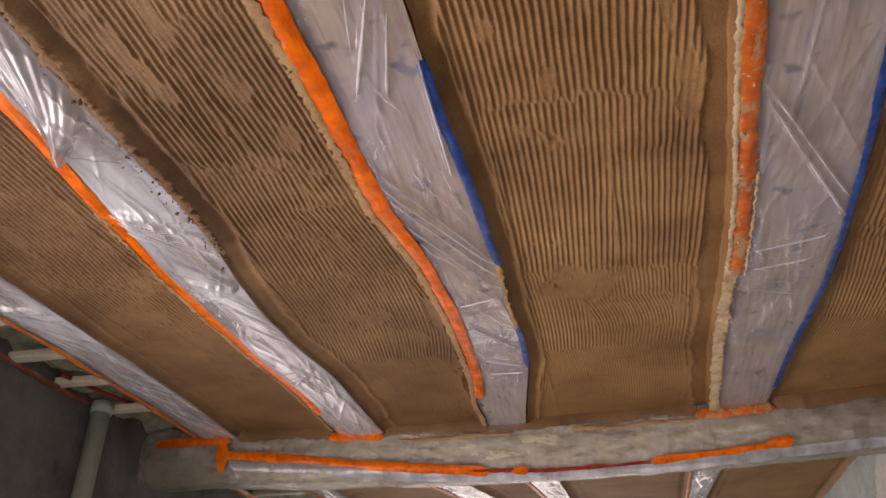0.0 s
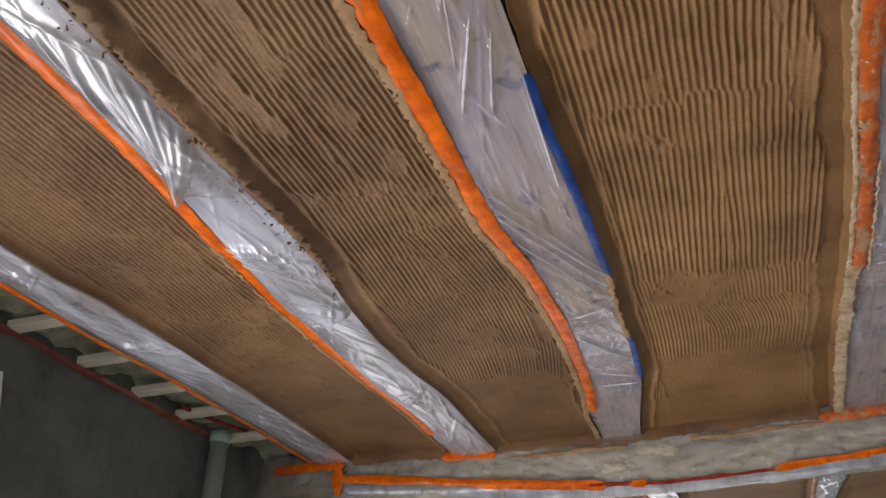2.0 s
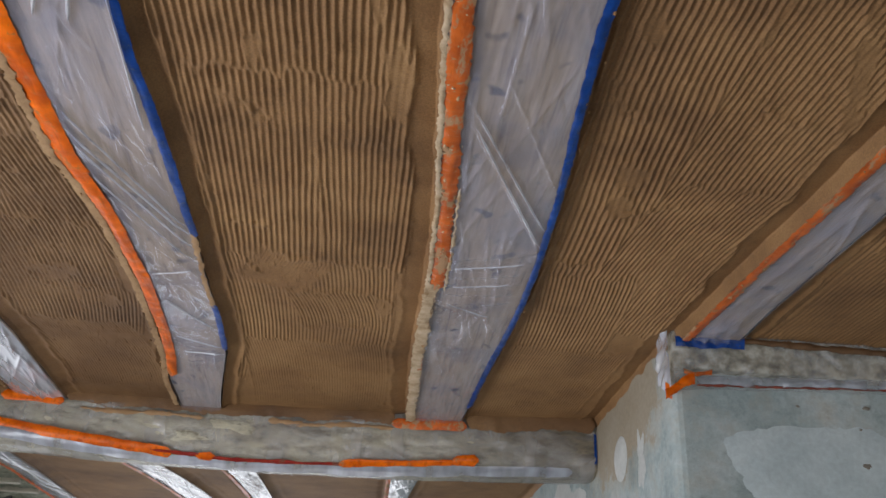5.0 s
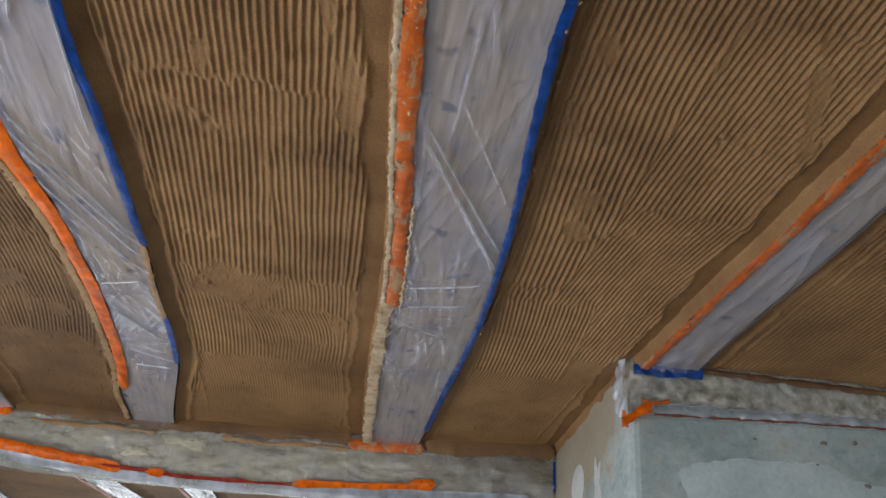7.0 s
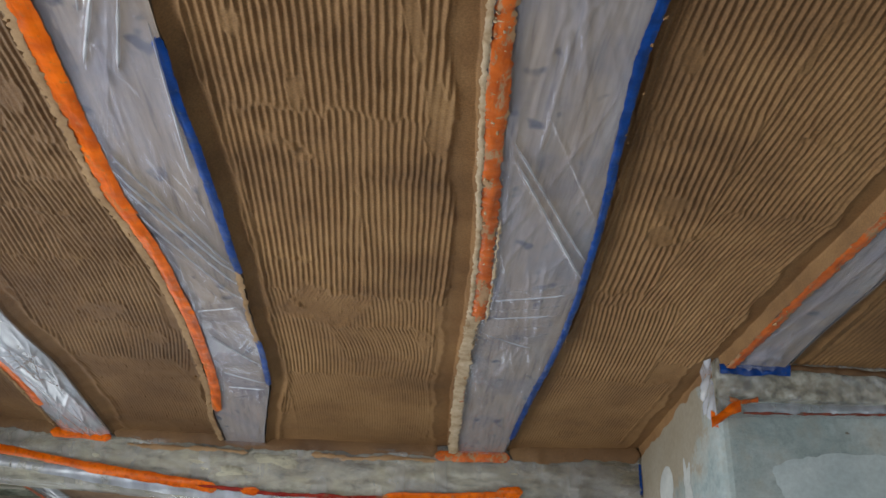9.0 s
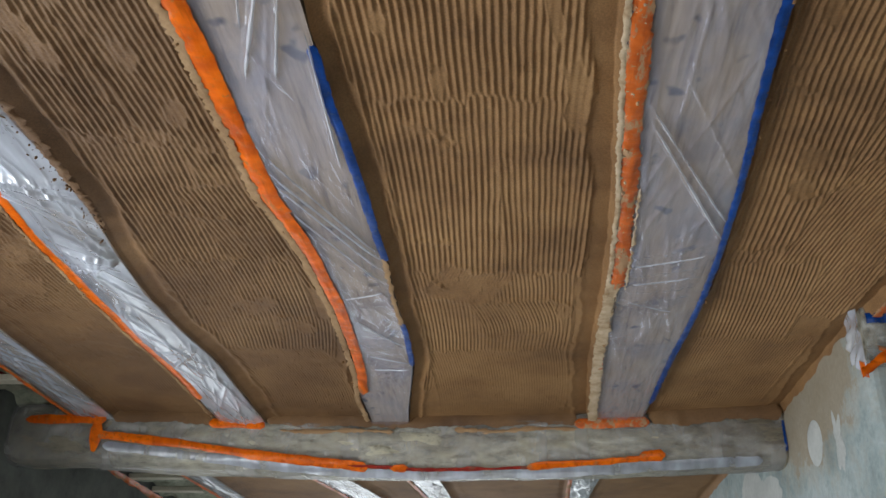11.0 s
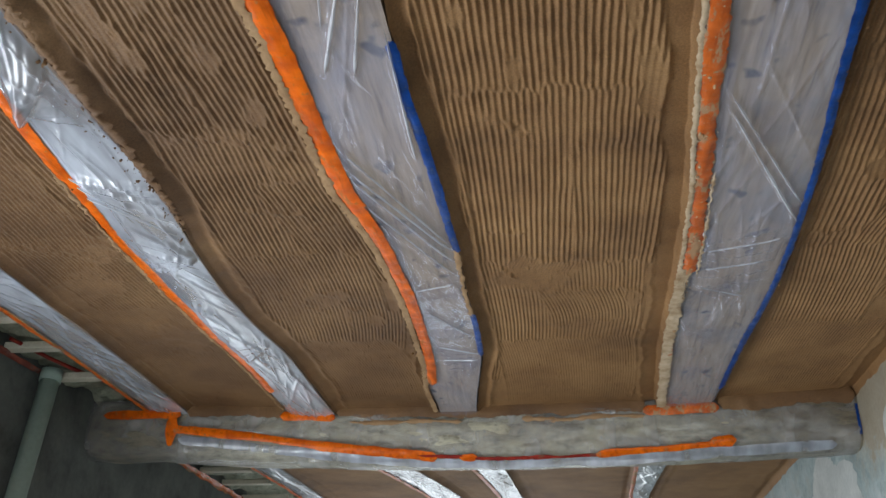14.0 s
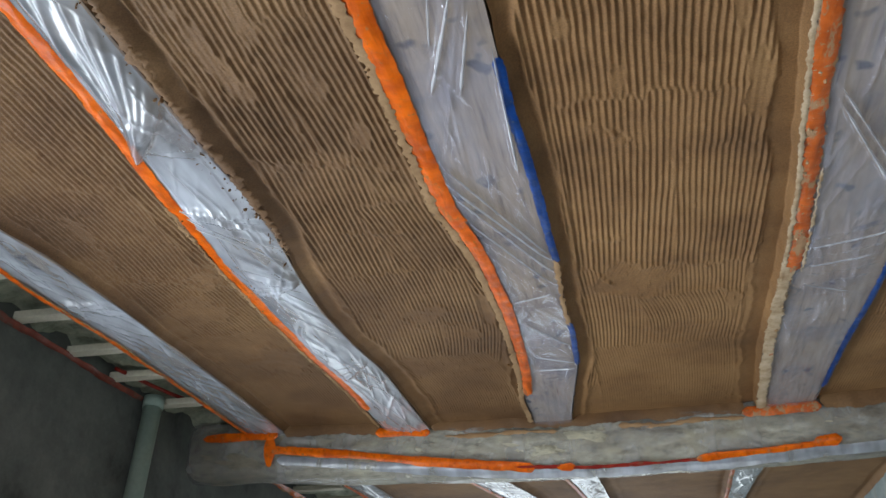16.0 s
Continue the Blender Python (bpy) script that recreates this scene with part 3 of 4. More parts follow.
tape_along(b3, S3L, -1.70, -0.36, 0.022, 0.036, ORANGE, 85, bulge=0.004)
tape_along(b3, S3R, -2.28, -1.40, -0.004, 0.022, BLUE, 86, "blue masking tape")
tape_along(b3, S3R, -0.97, -0.60, -0.003, 0.018, BLUE, 87, "blue masking tape")

b4 = beam(S4L, S4R, -5.4, 0.0, 4, "timber ceiling beam in film, worn orange and blue tape")
film_sheet(b4, S4L, S4R, -5.4, 0.0,
           [(0.628, -2.08, 0.878, -1.57, 0.008, 0.005), (0.640, -2.02, 0.885, -1.48, 0.009, 0.0055), (0.70, -2.35, 0.695, -2.0, 0.004, 0.004)]
           + [(0.67, -1.40 + 0.055 * k, 0.885, -1.47 + 0.062 * k, 0.008, 0.0055) for k in range(6)]
           + fan(0.675, -1.10, -40, 45, 7, 0.16, 0.005, 0.005, 18)
           + [(0.68, -0.72, 0.86, -0.80, 0.005, 0.005), (0.68, -0.62, 0.82, -0.68, 0.004, 0.005)] + fan(0.66, -0.85, -20, 60, 6, 0.22, 0.004, 0.006, 19), 74, FILM)
tape_along(b4, S4L, -5.4, -1.20, 0.025, 0.040, ORANGE_WORN, 88, "orange tape smeared with clay", ragged=0.008, bulge=0.004)
tape_along(b4, S4L, -0.66, -0.54, 0.020, 0.024, ORANGE_WORN, 89, "torn scrap of orange tape", ragged=0.010)
tape_along(b4, S4R, -5.4, -0.22, -0.006, 0.020, BLUE, 90, "blue masking tape")

b5 = beam(S5L, S5R, -5.4, -0.9, 5, "timber ceiling beam in film ending on the masonry")
film_sheet(b5, S5L, S5R, -5.4, -0.9, fan(1.46, -1.1, 10, 80, 6, 0.25, 0.004, 0.008, 20), 75, FILM)
tape_along(b5, S5L, -5.4, -0.93, 0.015, 0.030, ORANGE_WORN, 91, "orange tape smeared with clay", ragged=0.008)

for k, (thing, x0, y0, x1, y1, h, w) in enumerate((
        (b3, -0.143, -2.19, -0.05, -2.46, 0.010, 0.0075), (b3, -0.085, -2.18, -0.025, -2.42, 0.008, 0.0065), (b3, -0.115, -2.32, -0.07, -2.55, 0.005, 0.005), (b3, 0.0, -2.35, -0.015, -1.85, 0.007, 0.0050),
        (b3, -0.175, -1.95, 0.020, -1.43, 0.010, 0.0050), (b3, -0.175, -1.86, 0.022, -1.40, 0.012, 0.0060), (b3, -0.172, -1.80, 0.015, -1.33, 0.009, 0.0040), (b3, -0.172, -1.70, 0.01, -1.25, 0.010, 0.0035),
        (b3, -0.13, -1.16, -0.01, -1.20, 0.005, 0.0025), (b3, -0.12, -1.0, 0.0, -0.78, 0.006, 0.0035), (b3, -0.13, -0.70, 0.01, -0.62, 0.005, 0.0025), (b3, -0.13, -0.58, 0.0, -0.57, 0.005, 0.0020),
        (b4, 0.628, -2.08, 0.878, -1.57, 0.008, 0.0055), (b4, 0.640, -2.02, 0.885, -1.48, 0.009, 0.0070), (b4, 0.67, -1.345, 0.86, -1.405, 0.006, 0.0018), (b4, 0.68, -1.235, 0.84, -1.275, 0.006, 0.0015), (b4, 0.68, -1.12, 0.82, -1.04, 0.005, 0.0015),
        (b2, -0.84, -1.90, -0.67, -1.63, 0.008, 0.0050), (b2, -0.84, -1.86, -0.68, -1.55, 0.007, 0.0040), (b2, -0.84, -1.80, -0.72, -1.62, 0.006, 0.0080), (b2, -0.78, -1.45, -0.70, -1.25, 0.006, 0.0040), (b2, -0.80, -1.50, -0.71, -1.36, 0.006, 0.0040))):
    crease_streak(thing, x0, y0, x1, y1, h, w, 350 + k)

# pale dried clay along the tapes
for thing, edge, y0, y1, off, wid, sd, rag in ((b2, S2L, -1.9, -0.1, -0.003, 0.009, 301, 0.010), (b3, S3L, -2.6, -1.6, -0.005, 0.020, 302, 0.012), (b3, S3L, -1.64, -0.08, -0.006, 0.020, 308, 0.008),
                                               (b4, S4L, -3.0, -1.15, 0.001, 0.013, 303, 0.006), (b4, S4L, -1.24, -0.05, 0.013, 0.038, 304, 0.010), (b4, S4L, -1.75, -1.2, 0.049, 0.007, 309, 0.008),
                                               (b3, S3R, -1.42, -0.95, -0.004, 0.014, 306, 0.008), (b1, S1L, -1.6, -0.1, 0.016, 0.006, 310, 0.006)):
    tape_along(thing, edge, y0, y1, off, wid, CREAM if thing is b4 else CLAY_DRY, sd, "ragged rim of dried clay", z=UNDER - 0.0095, ragged=rag, name="clay_smear", bulge=0.0012)

for y0, y1, off, wid, sd in ((-3.0, -2.35, 0.018, 0.022, 314), (-2.45, -1.85, 0.014, 0.022, 311), (-2.0, -1.62, 0.012, 0.018, 312)):
    tape_along(b2, S2R, y0, y1, off, wid, CLAY_DARK, sd, "wet clay slopped onto the film", z=UNDER - 0.006, ragged=0.016, name="clay_smear", bulge=0.003)

# ---- girder ----
gx = np.append(np.arange(-1.735, 1.40, 0.02), 1.40)


def girder_bottom(x):
    return 2.435 - 0.050 * np.clip(1 - ((x - 0.05) / 1.5) ** 2, 0, 1)


def girder_ring(x, y_off=0.0):
    top, bot = CEIL + 0.02 + sag(x, 0.0), girder_bottom(x)
    h = top - bot
    # front top, bulging front, rounded lower edge, underside, back
    return [(0.012, top), (-0.008, top - 0.22 * h), (-0.012, top - 0.5 * h), (-0.006, top - 0.74 * h), (0.006, top - 0.89 * h), (0.03, top - 0.97 * h), (0.07, bot),
            (0.14, bot + 0.004), (0.20, bot + 0.02), (0.23, bot + 0.05), (0.24, top)]


girder = empty("girder", (-0.15, 0.1, 2.42), "heavy cross girder wrapped in film, carrying the beams", "girder")
pts = np.array([[(x, y, z) for y, z in girder_ring(x)] for x in gx])
nz = np.stack([vnoise(pts[..., 0] * 1.0 + 3 * pts[..., 2], pts[..., 1] + pts[..., 2] * 2, 0.16, 400 + k) for k in range(2)], -1)
pts[..., 1] += 0.010 * nz[..., 0]
pts[..., 2] += 0.006 * nz[..., 1]
for k in range(4):  # rounded end by the wall
    q = pts[k]
    c = q.mean(0)
    f = (0.72, 0.88, 0.95, 0.985)[k]
    pts[k, :, 1:] = c[1:] + (q[:, 1:] - c[1:]) * f
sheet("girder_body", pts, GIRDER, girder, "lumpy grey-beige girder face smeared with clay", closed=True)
fine = np.array([[(x, y - 0.007, z) for y, z in girder_ring(x)[:9]] for x in np.arange(-1.715, 1.39, 0.008)])
fine = np.stack([np.stack([np.interp(np.linspace(0, 8, 49), np.arange(9), row[:, k]) for k in range(3)], -1) for row in fine])
for k in range(4):
    lean = (0.5, -0.4, 1.2, -1.1)[k]
    fine[..., 1] -= (0.011, 0.010, 0.006, 0.006)[k] * np.clip(vnoise(fine[..., 0] * 0.45 + lean * fine[..., 2], fine[..., 2] + lean * fine[..., 1], (0.05, 0.045, 0.025, 0.022)[k], 420 + k), -0.2, 1)
fine[:, 24:, 2] -= 0.005
sheet("film", fine, film_material("girder_film", (0.52, 0.50, 0.48), 0.34, 0.28), girder, "clear film stretched over the girder")


def front_tape(rows, width, mat, seed, label="", name="tape", out=0.032, ragged=0.003, bulge=0.004):
    """Tape on the girder's front: rows of (x, z)."""
    e = sorted(rows)
    xs = np.append(np.arange(e[0][0], e[-1][0], 0.007), e[-1][0])
    zs = np.interp(xs, [p[0] for p in e], [p[1] for p in e]) + 0.002 * vnoise(xs, xs, 0.1, seed)
    w = width * (1 + 0.2 * vnoise(xs, xs, 0.12, seed + 1)) + ragged * vnoise(xs, xs, 0.05, seed + 2) + 0.6 * ragged * vnoise(xs, xs, 0.016, seed + 5)
    w = w * np.clip(np.minimum((xs - xs[0] + 0.006) / 0.022, (xs[-1] - xs + 0.006) / 0.022), 0.3, 1)
    s = np.linspace(-0.5, 0.5, 7)
    X = np.repeat(xs[:, None], 7, 1)
    Z = zs[:, None] + w[:, None] * s
    Y = -out - bulge * (1 - (2 * s) ** 2)[None, :] - 0.003 * vnoise(X, Z, 0.04, seed + 3) + 0.0 * X
    low = np.clip((girder_bottom(X) + 0.06 - Z) / 0.06, 0, 1)
    Y = Y + 0.035 * low ** 2
    return sheet(name, np.stack([X, Y, Z], -1), mat, girder, label)


front_tape([(-1.34, 2.537), (-1.0, 2.498), (-0.70, 2.455), (-0.42, 2.424), (-0.22, 2.405)], 0.033, ORANGE, 431, "long orange tape along the lower edge")
front_tape([(-0.30, 2.410), (0.0, 2.397), (0.3, 2.400), (0.52, 2.410)], 0.011, RED, 432, "thin red tape seam")
front_tape([(0.40, 2.405), (0.66, 2.422), (0.82, 2.436), (0.92, 2.445)], 0.022, ORANGE, 433, "orange tape along the lower edge")
front_tape([(-1.36, 2.535), (-1.31, 2.535)], 0.145, ORANGE, 434, "upright strip of orange tape")
front_tape([(-1.64, 2.598), (-1.30, 2.594)], 0.036, ORANGE, 435, "orange tape at the top of the girder", out=0.036)
front_tape([(-0.87, 2.578), (-0.64, 2.570)], 0.036, ORANGE, 437, "orange tape where a joist meets the girder", out=0.036)
front_tape([(0.59, 2.570), (0.88, 2.578)], 0.042, ORANGE_WORN, 439, "crinkled orange tape where a joist meets the girder", out=0.036)
front_tape([(-0.13, 2.400), (-0.06, 2.402)], 0.026, ORANGE, 440, "orange tape knot")
front_tape([(0.83, 2.441), (0.93, 2.448)], 0.036, ORANGE, 441, "orange tape end")
# clay squeezed onto the girder's top edge
for x0, x1, drop, w, mat, sd in ((-1.28, -0.86, -0.012, 0.052, CLAY_DARK, 455), (-0.64, -0.10, -0.014, 0.058, CLAY_DARK, 451), (-0.12, 0.60, -0.014, 0.058, CLAY_DARK, 456), (-0.58, -0.12, 0.032, 0.014, CLAY_DRY, 452),
                                (0.12, 0.60, 0.032, 0.020, CLAY_DRY, 453), (0.88, 1.39, -0.006, 0.070, CLAY_DARK, 454)):
    front_tape([(x, UNDER - drop + float(sag(x, 0)) + 0.004 * math.sin(17 * x)) for x in np.linspace(x0, x1, 9)], w, mat, sd, "clay smeared on the girder", "clay_smear", 0.027, 0.011, 0.003)
# pale film edge hanging below the tape
front_tape([(-1.30, 2.492), (-0.70, 2.424), (-0.30, 2.386), (0.1, 2.378), (0.5, 2.386), (0.95, 2.416), (1.3, 2.432)], 0.034, FILM_LIP, 460, "loose film edge below the tape", "film", 0.026)
# blue tape at the girder's end
sheet("tape", np.array([[(1.385 + 0.01 * s, -0.022 - 0.004 * math.sin(9 * k), 2.585 - 0.009 * k) for s in (0, 0.5, 1)] for k in range(14)]), BLUE, girder, "blue tape at the wall end")

# ---- walls, floor, closing ----


def wall_with_hole(name, axis, at, thick, a0, a1, z0, z1, holes, mat, label):
    """An upright wall at x or y = at, with rectangular openings (a, b, low, high)."""
    bm = bmesh.new()

    def block(p, q, lo, hi):
        if q - p < 1e-4 or hi - lo < 1e-4:
            return
        b = box_bm(*(((min(at, at + thick), p, lo), (max(at, at + thick), q, hi)) if axis == "x" else ((p, min(at, at + thick), lo), (q, max(at, at + thick), hi))))
        me = bpy.data.meshes.new("t")
        b.to_mesh(me)
        b.free()
        bm.from_mesh(me)
        bpy.data.meshes.remove(me)

    last = a0
    for a, b, lo, hi in sorted(holes):
        block(last, a, z0, z1)
        block(a, b, z0, lo)
        block(a, b, hi, z1)
        last = b
    block(last, a1, z0, z1)
    return tagged(part(name, bm, mat), label, "wall", kind="structure")


TOP = 2.86
# The opening beyond the girder is added for the far-left fill lamp.
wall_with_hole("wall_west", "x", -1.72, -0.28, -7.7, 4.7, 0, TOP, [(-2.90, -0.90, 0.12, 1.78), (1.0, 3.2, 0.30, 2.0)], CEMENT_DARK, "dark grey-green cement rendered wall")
wall_with_hole("wall_south", "y", -7.4, -0.28, -1.72, 3.3, 0, TOP, [(-0.65, 2.45, 0.2, 2.0)], CEMENT_LIGHT, "plain light cement wall behind the walk")
wall_with_hole("wall_north", "y", 4.4, 0.28, -1.72, 1.4, 0, TOP, [(-1.62, 0.72, 0.22, 2.48)], CEMENT_LIGHT, "plain far cement wall")
wall_with_hole("wall_east", "x", 3.3, 0.28, -7.7, -0.9, 0, TOP, [], CEMENT_LIGHT, "plain light cement wall")
tagged(part("floor", box_bm((-2.0, -7.7, -0.15), (3.6, 4.7, 0.0)), FLOOR_MAT), "bare grey screed floor", "floor", kind="structure")
tagged(part("ceiling", box_bm((-2.0, -7.7, 2.80), (3.6, 4.7, 2.95)), BOARD), "dark boards above the beams", "ceiling", kind="structure")

def splashed_cement():
    """Pale cement with clay splashed on it by the plasterers, round the girder's end."""
    mat = material("splashed_cement", (0.42, 0.49, 0.49), 0.85, spec=0.4)
    n, li = mat.node_tree.nodes, mat.node_tree.links
    big, mid, small = noise_node(mat, 4.0, 6, 0.6), noise_node(mat, 11, 7, 0.7), noise_node(mat, 55, 5, 0.65)
    c = ramp(mat, big.outputs[0], [(0.32, (0.27, 0.335, 0.335)), (0.5, (0.40, 0.475, 0.475)), (0.7, (0.54, 0.60, 0.595))]).outputs[0]
    c = blend(mat, 0.5, c, blend(mat, 1.0, c, ramp(mat, mid.outputs[0], [(0.38, (0.62, 0.62, 0.60)), (0.5, (1, 1, 1)), (0.66, (1.25, 1.25, 1.25))]).outputs[0], "MULTIPLY"))
    coord, place, ball = n.new("ShaderNodeTexCoord"), n.new("ShaderNodeMapping"), n.new("ShaderNodeTexGradient")
    place.vector_type = "TEXTURE"
    place.inputs["Location"].default_value, place.inputs["Scale"].default_value = (1.40, -0.30, 2.62), (0.30, 0.75, 0.36)
    ball.gradient_type = "SPHERICAL"
    li.new(coord.outputs["Object"], place.inputs[0])
    li.new(place.outputs[0], ball.inputs[0])
    add = n.new("ShaderNodeMath")
    add.operation = "MULTIPLY_ADD"
    li.new(mid.outputs[0], add.inputs[0])
    add.inputs[1].default_value = 1.3
    li.new(ball.outputs["Fac"], add.inputs[2])
    splash = ramp(mat, add.outputs[0], [(0.62, (0, 0, 0)), (0.88, (0.45, 0.45, 0.45)), (1.15, (0.85, 0.85, 0.85))]).outputs[0]
    c = blend(mat, splash, c, (0.33, 0.26, 0.17))
    g = ramp(mat, small.outputs[0], [(0.3, (0.7, 0.7, 0.7)), (0.7, (1.2, 1.2, 1.2))]).outputs[0]
    c = blend(mat, 0.4, c, blend(mat, 1.0, c, g, "MULTIPLY"))
    return finish(mat, c, [(big.outputs[0], 0.2, 0.015), (small.outputs[0], 0.4, 0.005)])


# masonry block by the girder
bm = box_bm((1.40, -0.90, 0), (3.58, 4.68, 2.79), 0.045, 5)
masonry = tagged(part("wall_masonry", bm, splashed_cement()), "pale cement rendered masonry with rounded corner", "wall", kind="structure")


# ---- masonry details ----


def patch(name, parent, axis, at, cu, cz, ru, rz, mat, seed, label, rough_edge=0.25, out=0.004, turn=0.0):
    """A thin coat of filler with an uneven outline on an upright face; u runs along the face."""
    rings, n = 7, 120
    P = np.zeros((rings, n, 3))
    for i in range(rings):
        for j in range(n):
            a = 2 * math.pi * j / n
            wob = 1 + rough_edge * float(vnoise(1.6 * math.cos(a) + seed, 1.6 * math.sin(a), 1.0, seed)) + 0.5 * rough_edge * float(vnoise(2.6 * math.cos(a), 2.6 * math.sin(a), 1.0, seed + 1)) + 0.12 * rough_edge * float(vnoise(22 * math.cos(a), 22 * math.sin(a), 1.0, seed + 2))
            f = i / (rings - 1)
            u, z = ru * f * wob * math.cos(a), rz * f * wob * math.sin(a)
            u, z = u * math.cos(turn) - z * math.sin(turn), u * math.sin(turn) + z * math.cos(turn)
            d = at - out * (1 - f ** 6) - 0.0005
            P[i, j] = (d, cu + u, cz + z) if axis == "x" else (cu + u, d, cz + z)
    return sheet(name, P, mat, parent, label, closed=True)


patch("filler_patch", masonry, "x", 1.40, -0.325, 2.415, 0.082, 0.078, WHITE_COAT, 501, "round white filler patch", 0.04, 0.006)
patch("filler_patch", masonry, "x", 1.40, -0.56, 2.36, 0.05, 0.08, WHITE_COAT, 502, "thin white filler smear", 0.7, 0.002)
patch("filler_patch", masonry, "x", 1.40, 0.75, 2.30, 0.55, 0.26, WHITE_COAT, 503, "broad white filler coat", 0.5, 0.002)
PALE_BLUE = mottled("pale_filler", [(0.3, (0.47, 0.555, 0.57)), (0.7, (0.62, 0.70, 0.71))], 7, 60, 0.8, 0.4, 0.003)
patch("filler_patch", masonry, "y", -0.90, 1.93, 2.20, 0.33, 0.22, PALE_BLUE, 507, "pale filler coat with an uneven edge", 0.28)
patch("filler_patch", masonry, "y", -0.90, 2.55, 2.20, 0.42, 0.18, PALE_BLUE, 506, "pale filler coat with an uneven edge", 0.3)
STAIN = mottled("brown_stain", [(0.3, (0.18, 0.15, 0.12)), (0.7, (0.27, 0.25, 0.21))], 20, 90)
for u, z, r, sd in ((2.01, 2.47, 0.011, 511), (2.11, 2.48, 0.012, 512), (2.13, 2.35, 0.014, 513), (1.98, 2.40, 0.006, 514), (1.79, 2.46, 0.006, 515), (1.98, 2.29, 0.016, 516)):
    patch("stain", masonry, "y", -0.90, u, z, r * 0.9, r * 0.6, STAIN, sd, "small brown stain", 0.4, 0.005)

PLATE = mottled("speckled_plate", [(0.36, (0.16, 0.14, 0.105)), (0.5, (0.40, 0.365, 0.28)), (0.62, (0.66, 0.62, 0.52))], 24, 70, 0.85, 0.7, 0.006)
cap = empty("wall_plate", (2.3, -0.92, 2.52), "timber wall plate in film above pale masonry", "wall plate")
part("plate", box_bm((1.392, -0.955, 2.540), (3.29, -0.905, 2.660), 0.012, 3), PLATE, cap, "grey plate speckled with dried clay")
xs = np.arange(1.385, 3.28, 0.008)
zz = np.linspace(0, 1, 30)
FX = np.repeat(xs[:, None], 30, 1)
low = 2.482 + 0.050 * np.clip(xs - 1.47, 0, 1)
FZ = 2.655 - (2.655 - low)[:, None] * zz[None, :] + 0.004 * zz * vnoise(xs, xs, 0.15, 530)[:, None]
FY = -0.962 - 0.007 * np.clip(vnoise(FX + 0.8 * FZ, FZ * 1.4, 0.035, 531), -0.3, 1) + 0.040 * step(0.75, 1.0, zz)[None, :]
sheet("film", np.stack([FX, FY, FZ], -1), film_material("plate_film", (0.60, 0.62, 0.62), 0.30, 0.25), cap)
ys2 = np.linspace(-0.965, -0.865, 30)
CY = np.repeat(ys2[:, None], 30, 1)
CZ = 2.65 - (0.15 + 0.06 * step(-0.88, -0.95, ys2))[:, None] * zz[None, :]
CX = 1.372 - 0.014 * np.clip(vnoise(CY * 1.3 + CZ, CZ, 0.03, 533), -0.2, 1)
sheet("film", np.stack([CX, CY, CZ], -1), FILM_BRIGHT, cap, "white film folded round the corner")


def strip_xz(parent, rows, width, y, mat, seed, label, name="tape"):
    e = sorted(rows)
    xs = np.append(np.arange(e[0][0], e[-1][0], 0.008), e[-1][0])
    zs = np.interp(xs, [p[0] for p in e], [p[1] for p in e])
    w = width * (1 + 0.25 * vnoise(xs, xs, 0.05, seed)) + 0.004 * vnoise(xs, xs, 0.02, seed + 1)
    s = np.linspace(-0.5, 0.5, 7)
    X = np.repeat(xs[:, None], 7, 1)
    Z = zs[:, None] + w[:, None] * s
    Y = y - 0.004 * (1 - 4 * s ** 2)[None, :] - 0.004 * vnoise(X, Z, 0.025, seed + 2)
    return sheet(name, np.stack([X, Y, Z], -1), mat, parent, label)


strip_xz(cap, [(1.395, 2.612), (1.61, 2.624)], 0.040, -0.976, BLUE, 541, "blue tape under a joist end")
strip_xz(cap, [(1.350, 2.440), (1.38, 2.458), (1.41, 2.484), (1.44, 2.494)], 0.032, -0.985, ORANGE, 542, "crumpled orange tape at the corner")
strip_xz(cap, [(1.415, 2.520), (1.45, 2.512), (1.50, 2.522)], 0.016, -0.974, ORANGE_WORN, 543, "scrap of orange tape")
strip_xz(cap, [(1.46, 2.502), (2.0, 2.528), (3.2, 2.575)], 0.030, -0.952, FILM_LIP, 546, "milky film edge folded under the plate", "film")
strip_xz(cap, [(1.46, 2.487), (2.0, 2.513), (3.2, 2.560)], 0.007, -0.948, RED_DULL, 544, "thin dull red tape seam")
strip_xz(cap, [(1.60, 2.632), (2.3, 2.622), (3.2, 2.624)], 0.020, -0.971, CLAY_DARK, 545, "clay smeared over the plate", "clay_smear")
wad = np.array([[(1.378 - 0.008 * math.sin(2.5 * q), -0.96 + 0.04 * q, 2.452 + 0.022 * k + 0.022 * q + 0.004 * math.sin(5 * k + q)) for q in np.linspace(0, 1.6, 6)] for k in np.linspace(-1, 1.2, 8)])
sheet("tape", wad, ORANGE, cap, "crumpled orange tape at the corner")

# ---- west wall: battens, wool, tape, pipe ----
wool_y = np.arange(-5.4, 4.4, 0.03)
wool_x = np.linspace(-1.74, -1.42, 16)
WX, WY = np.meshgrid(wool_x, wool_y)
WZ = 2.694 - 0.030 * vnoise(WX, WY, 0.12, 601) - 0.018 * vnoise(WX, WY, 0.045, 602) - 0.008 * vnoise(WX, WY, 0.02, 603)
tagged(sheet("mineral_wool", np.stack([WX, WY, WZ], -1), WOOL), "grey-green mineral wool between battens", "insulation", kind="stuff")

